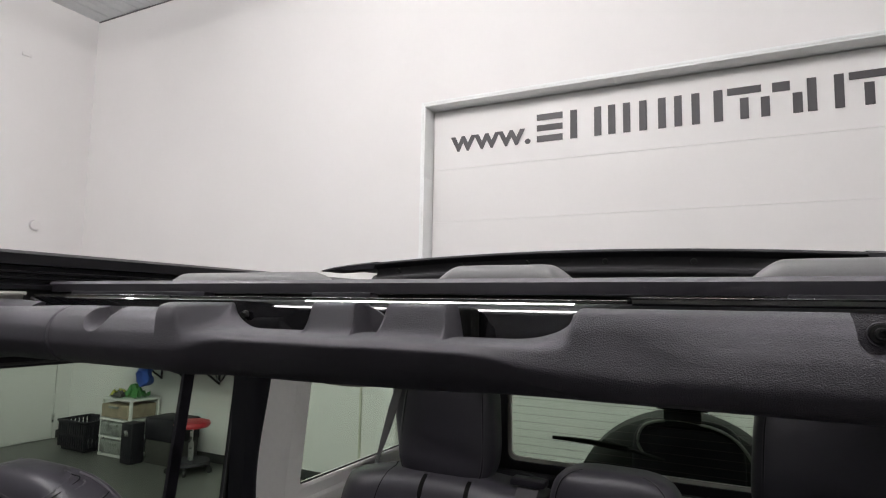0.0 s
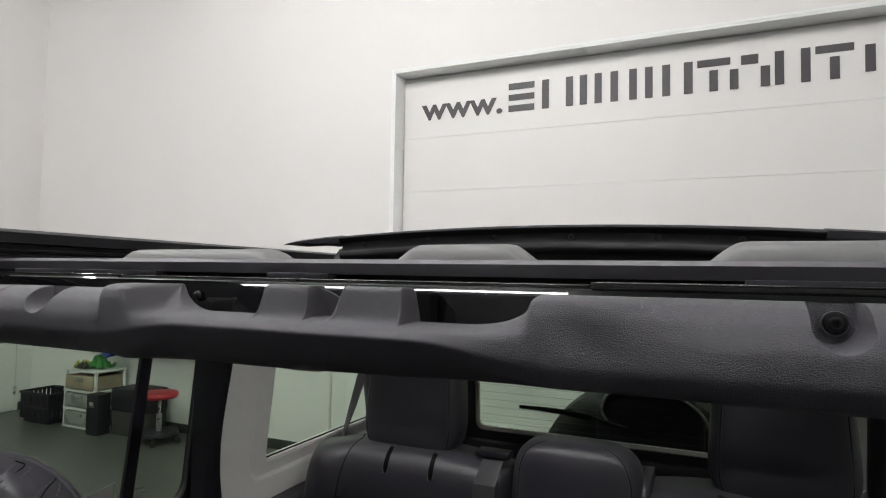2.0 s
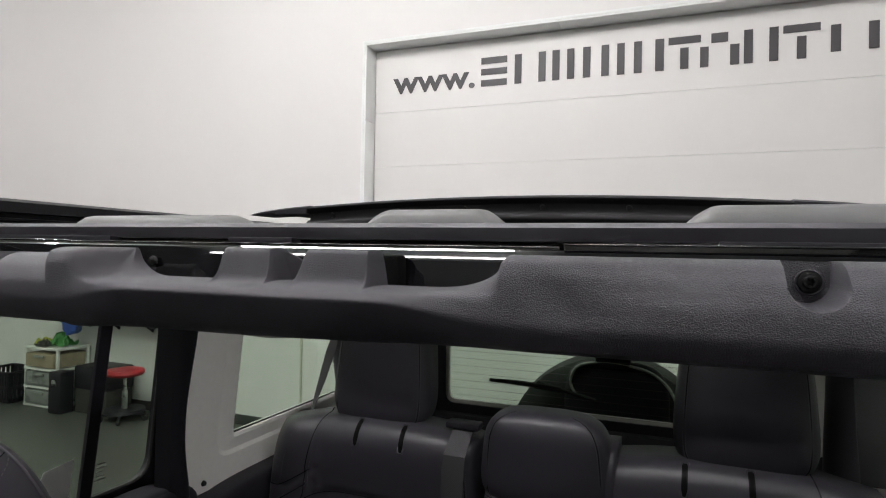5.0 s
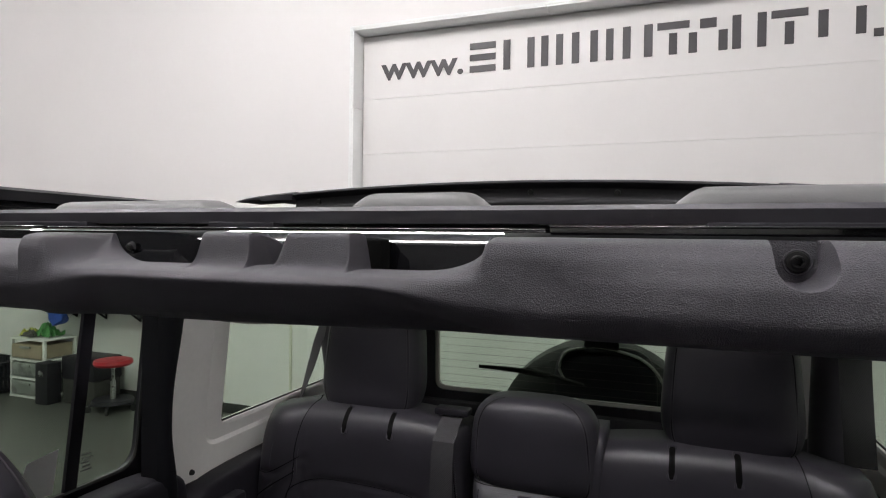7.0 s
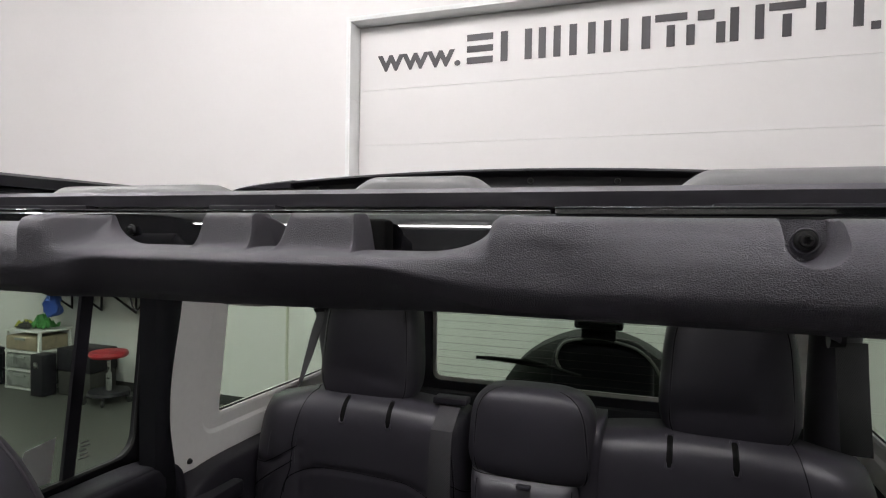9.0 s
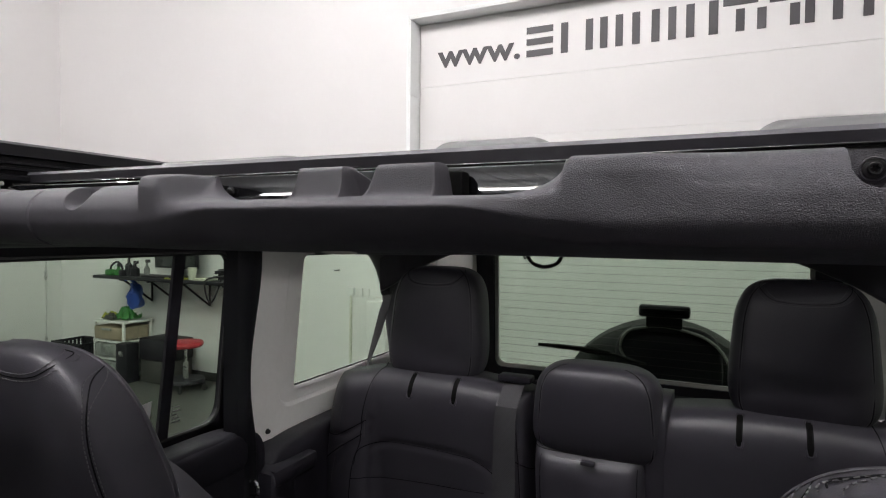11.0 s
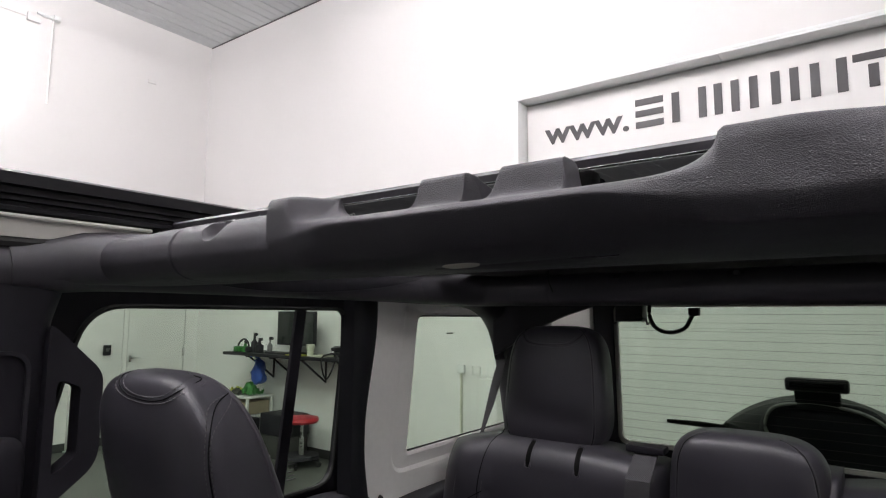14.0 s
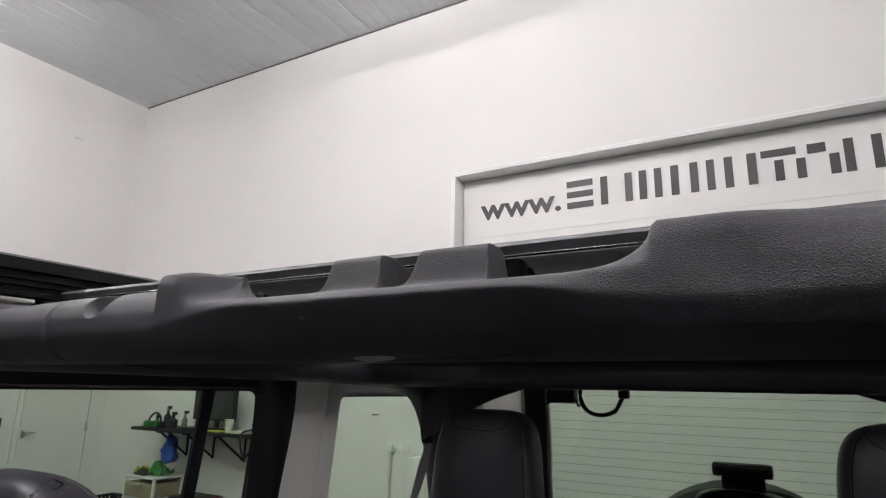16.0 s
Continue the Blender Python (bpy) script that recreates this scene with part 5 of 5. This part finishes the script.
# --- seats ---
def backrest(u0, u1, z0, z1, y_top, lean, thick, seams, power_=7.0, n=110, corner=0.0, belly=0.0, wings=(), dome=0.0, flare=0.0):
    """A padded seat back: a rounded front with sunk seams, closed by a flat back."""
    bm = bmesh.new()
    cu, hu, cz, hz = (u0 + u1) / 2, (u1 - u0) / 2, (z0 + z1) / 2, (z1 - z0) / 2

    def front(a, b):
        """a, b in -1..1 over the face."""
        f = max(0.0, 1 - abs(a) ** power_) ** 0.5 * max(0.0, 1 - abs(b) ** (power_ * 1.4)) ** 0.5
        u = cu + hu * a * (1 - corner * max(0, b) ** 6) + flare * max(0.0, z1 - (cz + hz * b)) * ease(0.2, 1.0, a * (1 if flare > 0 else -1))
        z = cz + hz * b - dome * max(0.0, b) ** 2 * abs(a) ** 2.4
        y = y_top + (z1 - z) * -lean - thick * f - belly * (1 - a * a) * f
        for w0, w1, amount in wings:
            y -= amount * ease(w0, w1, u) if w1 > w0 else amount * ease(-w0, -w1, -u)
        for line, width, deep in seams:
            d = 9.0
            for p, q in zip(line, line[1:]):
                dx, dz = q[0] - p[0], q[1] - p[1]
                t = max(0, min(1, ((u - p[0]) * dx + (z - p[1]) * dz) / (dx * dx + dz * dz)))
                d = min(d, math.hypot(u - p[0] - t * dx, z - p[1] - t * dz))
            y += 0.45 * deep * math.exp(-(d / (width + 0.005)) ** 2)
        y += 0.0016 * noise.noise(Vector((u * 9, z * 9, 3.0))) * f
        return Vector((u, y, z))

    def spread(k):
        t = 2 * k / n - 1
        return math.copysign(1 - (1 - abs(t)) ** 1.35, t)

    grid = [[bm.verts.new(front(spread(i), spread(j))) for i in range(n + 1)] for j in range(n + 1)]
    for j in range(n):
        for i in range(n):
            bm.faces.new((grid[j][i], grid[j][i + 1], grid[j + 1][i + 1], grid[j + 1][i]))
    edge = [grid[0][i] for i in range(n)] + [grid[j][n] for j in range(n)] + [grid[n][i] for i in range(n, 0, -1)] + [grid[j][0] for j in range(n, 0, -1)]
    back = [bm.verts.new(v.co + Vector((0, 0.06, 0))) for v in edge]
    for k in range(len(edge)):
        j = (k + 1) % len(edge)
        bm.faces.new((edge[j], edge[k], back[k], back[j]))
    bm.faces.new(back)
    return bm, front


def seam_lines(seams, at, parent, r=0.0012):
    """The sunk seams of a seat back: thin cords whose black paints the grooves' shade."""
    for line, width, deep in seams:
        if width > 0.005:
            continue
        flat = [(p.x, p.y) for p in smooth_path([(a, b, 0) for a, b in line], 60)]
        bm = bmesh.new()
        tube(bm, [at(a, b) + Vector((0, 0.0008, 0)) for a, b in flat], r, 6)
        part("seam", bm, SEAM_SHADOW, parent)


def stitches(points, parent, step=0.0052, r=0.00065, gap=0.58):
    """Short raised thread dashes along a path."""
    bm = bmesh.new()
    pts = smooth_path(points, 80)
    reach = [0.0]
    for a, b in zip(pts, pts[1:]):
        reach.append(reach[-1] + (b - a).length)

    def along(d):
        k = max(0, min(len(pts) - 2, int(np.searchsorted(reach, d)) - 1))
        span = max(1e-9, reach[k + 1] - reach[k])
        return pts[k] + (pts[k + 1] - pts[k]) * ((d - reach[k]) / span)

    for k in range(int(reach[-1] / step)):
        tube(bm, [along(k * step), along((k + gap) * step)], r, 4)
    return tagged(part("stitching", bm, THREAD, parent), kind="stuff")


HORSESHOE = ((-0.62, 0.985), (-0.66, 0.93), (-0.60, 0.82), (-0.42, 0.72), (0.0, 0.69), (0.42, 0.72), (0.60, 0.82), (0.66, 0.93), (0.62, 0.985))
LOW_HORSESHOE = ((-0.56, 0.975), (-0.60, 0.94), (-0.54, 0.86), (-0.32, 0.79), (0.0, 0.765), (0.28, 0.79), (0.44, 0.87), (0.52, 0.94), (0.54, 0.97))
WRAP_SEAM = ((1.12, -1.20), (1.02, -0.80), (0.965, -0.46), (0.885, -0.17), (0.87, -0.03), (0.97, 0.09), (1.22, 0.33), (1.54, 0.64), (1.86, 0.82))


def headrest(parent, u, y, z0, z1, w, d, lean, name="headrest", top=HORSESHOE, shift=0.0, side=0.84, taper=0.16, e=(0.42, 0.5), slope=0.0, back_seam=0.0):
    """A padded headrest with a stitched horseshoe seam on its crown and a stitched seam down each front edge."""
    bm = bmesh.new()
    cz, hz = (z0 + z1) / 2, (z1 - z0) / 2
    spot = cushion(bm, (u, y, cz), (w / 2, d / 2, hz), e=e, lean=lean, taper=taper, belly=0.10, slope=slope, nu=56, nv=40)
    hr = part(name, bm, LEATHER, parent, "black leather headrest with stitched seams", angle=70)

    def face(a, b, out):
        """The point of the front at fractions a across and b up."""
        v = math.asin(power(b, 1 / e[0]))
        c = math.cos(v) ** e[0]
        q = max(-1.0, min(1.0, a / max(c, 1e-4)))
        return spot(-math.acos(power(q, 1 / e[1])), v, out)

    if top:
        line = [face(a + shift, b, 0.0004) for a, b in top]
        # black cord as the painted shade of the crown's seam
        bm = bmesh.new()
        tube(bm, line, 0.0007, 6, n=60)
        part("seam", bm, SEAM_SHADOW, hr)
        for k in (-1, 1):
            stitches([face(shift + a * (1 + 0.09 * k), min(0.992, b - 0.028 * k), 0.0006) for a, b in top], hr)
    for sg in (-1, 1):
        arc = [(-math.pi / 2 + sg * a, b) for a, b in (WRAP_SEAM if back_seam else [(side, b) for b in (-1.25, -0.9, -0.4, 0.1, 0.5, 0.8, 1.05, 1.25)])]
        # again a black cord for the shade in the edge seam
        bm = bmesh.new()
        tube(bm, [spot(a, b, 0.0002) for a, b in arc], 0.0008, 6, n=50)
        part("seam", bm, SEAM_SHADOW, hr)
        for k in (-0.09, 0.06) if back_seam else (-0.045, 0.045):
            stitches([spot(a + k, b, 0.0006) for a, b in arc], hr)
        if back_seam:
            bm = bmesh.new()
            tube(bm, [spot(-math.pi / 2 + sg * (math.pi / 2 + back_seam), b, 0.0004) for b in (-1.25, -0.9, -0.4, 0.1, 0.5, 0.8, 1.05, 1.25)], 0.0013, 6, n=50)
            part("piping", bm, PLASTIC_FINE, hr)
    return hr


# rear bench: two outer backs, narrower middle
def rear_seat(s):
    side = lambda q: s * q
    u_in, u_out = 0.118, 0.640
    lo_, hi_ = sorted((side(u_in), side(u_out)))
    top = 1.378
    run = lambda *pts: [(side(a), b) for a, b in pts]
    panel = ((0.545, 1.13), (0.540, 1.165), (0.522, 1.183), (0.478, 1.197), (0.40, 1.199), (0.30, 1.196), (0.255, 1.191), (0.215, 1.171), (0.195, 1.15))
    wing = ((0.527, 1.250), (0.577, 1.213), (0.600, 1.202), (0.640, 1.199))
    low_wing = ((0.532, 1.214), (0.576, 1.175), (0.618, 1.131), (0.640, 1.105))
    seams = [(run((0.518, 1.39), (0.526, 1.365), (0.533, 1.27), (0.536, 1.19), (0.546, 1.14), (0.552, 1.05), (0.56, 0.75)), 0.0035, 0.007),
             (run(*wing), 0.0045, 0.010),
             (run(*low_wing), 0.003, 0.005),
             (run(*panel), 0.0040, 0.009),
             (run((0.550, 1.09), (0.424, 1.103), (0.23, 1.111)), 0.0025, 0.003),
             (run((0.155, 1.39), (0.150, 1.22), (0.145, 0.75)), 0.003, 0.005),
             (run((0.156, 1.202), (0.138, 1.190), (0.118, 1.176)), 0.003, 0.006)]
    bm, front = backrest(lo_, hi_, 0.62, top, 1.408, -0.17, 0.085, seams, n=130, corner=0.04, dome=0.025, wings=((side(0.50), side(0.60), 0.034),), flare=side(0.20))
    seat = part("rear_seat_back", bm, LEATHER, car, "black leather rear seat back with sunk seams", angle=70)
    headrest(seat, -0.388 if s < 0 else 0.408, 1.452, 1.348, 1.634, 0.276, 0.120, 0.10, e=(0.50, 0.55))
    for q in (0.418, 0.298):
        bm = bmesh.new()
        tube(bm, [(side(q), 1.43, 1.33), (side(q), 1.445, 1.40)], 0.006, 10)
        part("headrest_post", bm, STEEL, seat)
    # slots under the headrest posts, edged
    for q in (0.416, 0.297):
        bm = bmesh.new()
        path = rounded([(side(q) - 0.0068, 1.3185), (side(q) - 0.0068, 1.3735), (side(q) + 0.0068, 1.3735), (side(q) + 0.0068, 1.3185)], [0.006, 0.001, 0.001, 0.006], 5)
        c, hz = (lo_ + hi_) / 2, (top - 0.62) / 2
        ring3 = [front((a - c) / ((hi_ - lo_) / 2), (b - (0.62 + hz)) / hz) - Vector((0, 0.0015, 0)) for a, b in path]
        tube(bm, [*ring3, ring3[0]], 0.0022, 8)
        slot = part("post_slot", bm, LEATHER, seat)
        # no hole: a near-black sheet on the leather paints the slot's inner shade
        bm = bmesh.new()
        loops = []
        for k in range(15):
            z = 1.3200 + 0.0530 * k / 14
            w = 0.0058 * min(1.0, (0.15 + k / 4) ** 0.5)
            p, r = [front((side(q) + g - c) / ((hi_ - lo_) / 2), (z - (0.62 + hz)) / hz) - Vector((0, 0.0009, 0)) for g in (-w, w)]
            loops.append([p, r, r + Vector((0, 0.004, 0)), p + Vector((0, 0.004, 0))])
        rings(bm, loops)
        part("slot_shade", bm, SLOT, slot, "near-black sheet painting the shade in the slot")
    c, hu = (lo_ + hi_) / 2, (hi_ - lo_) / 2
    cz, hz = (0.62 + top) / 2, (top - 0.62) / 2
    at = lambda u, z: front((u - c) / hu, (z - cz) / hz) - Vector((0, 0.0006, 0))
    seam_lines(seams, at, seat)
    stitches([at(side(q), z) for q, z in ((0.518, 1.365), (0.526, 1.27), (0.529, 1.20))], seat)
    stitches([at(side(q), z) for q, z in ((0.576, 1.34), (0.580, 1.28), (0.585, 1.218))], seat)
    stitches([at(side(q), z) for q, z in ((0.590, 1.14), (0.600, 1.05), (0.61, 0.95))], seat)
    for off in (-0.006, 0.006):
        stitches([at(side(q), z + off) for q, z in low_wing[:3]], seat)
        stitches([at(side(0.1525 + off), z) for z in (1.36, 1.29, 1.22, 1.14, 1.04, 0.94)], seat)
    # belt of the middle place over the inner edge, with its guide on top
    if s < 0:
        bm = bmesh.new()
        strap_y = lambda z: min(at(q, min(z, 1.335)).y for q in (-0.20, -0.19, -0.18, -0.17)) + (0.030 * ((z - 1.335) / 0.023) ** 2 if z > 1.335 else 0.0)
        loops = []
        for z in [1.358, 1.33, 1.30, 1.25, 1.2, 1.15, 1.1, 1.05, 1.0, 0.95]:
            t = (1.358 - z) / 0.42
            a0, a1 = -0.191 - 0.032 * t, -0.142 - 0.020 * t
            p, q = Vector((a0, 0, z)), Vector((a1, 0, z))
            p.y = q.y = strap_y(z) - 0.004
            loops.append([p, q, q + Vector((0, 0.003, 0)), p + Vector((0, 0.003, 0))])
        p, q = loops[0][0], loops[0][1]
        loops.insert(0, [Vector((a.x, 1.42, 1.386)) for a in (p, q)] + [Vector((a.x, 1.42, 1.382)) for a in (q, p)])
        rings(bm, loops)
        part("belt_strap", bm, WEBBING, seat, "woven grey belt strap", angle=35)
        bm = boxes((-0.208, -0.128, 1.39, 1.43, 1.374, 1.389), bevel=0.004)
        part("belt_guide", bm, DARK, seat, "black belt guide on the seat top")
    return seat


rear_seat(-1)
rear_seat(1)
c_seams = [([(-0.11, 1.25), (0.13, 1.25)], 0.003, 0.006), ([(-0.085, 1.24), (-0.085, 0.7)], 0.0025, 0.004), ([(0.115, 1.24), (0.115, 0.7)], 0.0025, 0.004)]
bm, front = backrest(-0.108, 0.132, 0.62, 1.262, 1.385, -0.17, 0.080, c_seams, n=80)
mid_seat = part("middle_seat_back", bm, LEATHER, car, "black leather middle seat back", angle=70)
headrest(mid_seat, 0.026, 1.395, 1.232, 1.442, 0.300, 0.135, -0.10, top=(), taper=0.15, e=(0.50, 0.58))
bm = boxes((0.005, 0.035, 1.312, 1.325, 1.240, 1.250), bevel=0.003)
c_at = lambda u, z: front((u - 0.012) / 0.120, (z - 0.941) / 0.321) - Vector((0, 0.0006, 0))
seam_lines(c_seams, c_at, mid_seat)
stitches([c_at(u, 1.243) for u in (-0.10, -0.05, 0.0, 0.06, 0.12)], mid_seat)
for q in (-0.091, 0.121):
    stitches([c_at(q, z) for z in (1.235, 1.16, 1.08, 1.0, 0.92)], mid_seat)
part("pull_tab", bm, DARK, mid_seat, "small black pull tab")
bm, front = backrest(0.118, 0.175, 0.62, 1.385, 1.402, -0.17, 0.07, [], n=40)
part("bench_side_pad", bm, LEATHER, mid_seat, "black leather pad beside the middle place", angle=70)
bm = bmesh.new()
cushion(bm, (0, 1.06, 0.72), (0.64, 0.28, 0.10), e=(0.3, 0.25), nu=60, nv=20)
part("rear_seat_cushion", bm, LEATHER, car, "black leather rear bench cushion", angle=70)


# front seats
def front_seat(s):
    u = s * 0.403
    seams = [([(u - 0.115, 1.46), (u - 0.12, 1.30), (u - 0.11, 0.8)], 0.0035, 0.006), ([(u + 0.115, 1.46), (u + 0.12, 1.30), (u + 0.11, 0.8)], 0.0035, 0.006),
             ([(u - 0.11, 1.27), (u + 0.11, 1.27)], 0.003, 0.006)]
    bm, front = backrest(u - 0.238, u + 0.238, 0.66, 1.440, 0.545, -0.20, 0.085, seams, power_=4.0, n=110, corner=0.10, dome=0.20, wings=((u + 0.12, u + 0.2, 0.02), (u - 0.12, u - 0.2, 0.02)))
    seat = part("front_seat_back", bm, LEATHER, car, "black leather front seat back", angle=70)
    f_at = lambda a, b: front((a - u) / 0.238, (b - 1.05) / 0.39) - Vector((0, 0.0006, 0))
    seam_lines(seams, f_at, seat, 0.0014)
    for q in (-0.119, 0.119):
        for off in (-0.006, 0.006):
            stitches([f_at(u + q + off, z) for z in (1.40, 1.34, 1.27, 1.2, 1.1)], seat)
    headrest(seat, s * 0.400, 0.508, 1.366, 1.598, 0.276, 0.094, -0.281, taper=0.225, e=(0.60, 0.45), slope=0.253, top=LOW_HORSESHOE, shift=-0.22 * s, back_seam=0.24)
    bm = bmesh.new()
    cushion(bm, (u, 0.16, 0.66), (0.26, 0.30, 0.10), e=(0.3, 0.3), nu=40, nv=18)
    part("seat_cushion", bm, LEATHER, seat, angle=70)
    return seat


front_seat(-1)
front_seat(1)

# --- outer shell: tub, doors, wings, wheels ---
part("floor_pan", boxes((-0.78, 0.78, -1.1, 2.23, 0.46, 0.55), bevel=0.02), DARK, car, "black floor pan")
both("front_door", lambda s: boxes((s * 0.765, s * 0.83, -0.62, 0.465, 0.55, 1.16), bevel=0.02), BODY, label="white front door")
both("door_liner", lambda s: boxes((s * 0.70, s * 0.764, -0.60, 0.19, 0.56, 1.13), bevel=0.02), DARK, label="black front door liner")
both("wing", lambda s: boxes((s * 0.50, s * 0.90, -2.25, -1.10, 0.86, 1.00), bevel=0.05), DARK, label="black wheel arch")
both("rear_arch", lambda s: boxes((s * 0.80, s * 0.92, 1.22, 2.16, 0.86, 0.97), bevel=0.04), DARK, label="black wheel arch")
part("bonnet", boxes((-0.62, 0.62, -2.25, -0.72, 0.62, 1.12), bevel=0.06), BODY, car, "white bonnet")
part("dashboard", boxes((-0.70, 0.70, -0.78, -0.52, 0.62, 1.16), bevel=0.05), DARK, car, "black dashboard")
both("windscreen_post", lambda s: tube(bmesh.new(), [(s * 0.69, -0.72, 1.12), (s * 0.66, -0.52, 1.78)], 0.03, 10), DARK)
part("windscreen_header", boxes((-0.69, 0.69, -0.57, -0.48, 1.755, 1.835), bevel=0.015), BODY, car, "white windscreen header")
for wy in (-1.66, 1.68):
    for s in (-1, 1):
        bm = bmesh.new()
        loops = []
        for j in range(41):
            a = 2 * math.pi * j / 40
            loops.append([(s * 0.78 + dx, wy + r * math.cos(a), 0.41 + r * math.sin(a)) for dx, r in ((-0.11, 0.24), (-0.13, 0.33), (-0.10, 0.402), (0, 0.41), (0.10, 0.402), (0.13, 0.33), (0.11, 0.24))])
        rings(bm, loops, closed=False)
        wheel = part("wheel", bm, RUBBER, car, "black tyre on a dark rim")
        bm = bmesh.new()
        bmesh.ops.create_cone(bm, cap_ends=True, segments=28, radius1=0.245, radius2=0.245, depth=0.18, matrix=pose(s * 0.78, wy, 0.41, 0, 90, 0))
        part("rim", bm, BLACK_STEEL, wheel)
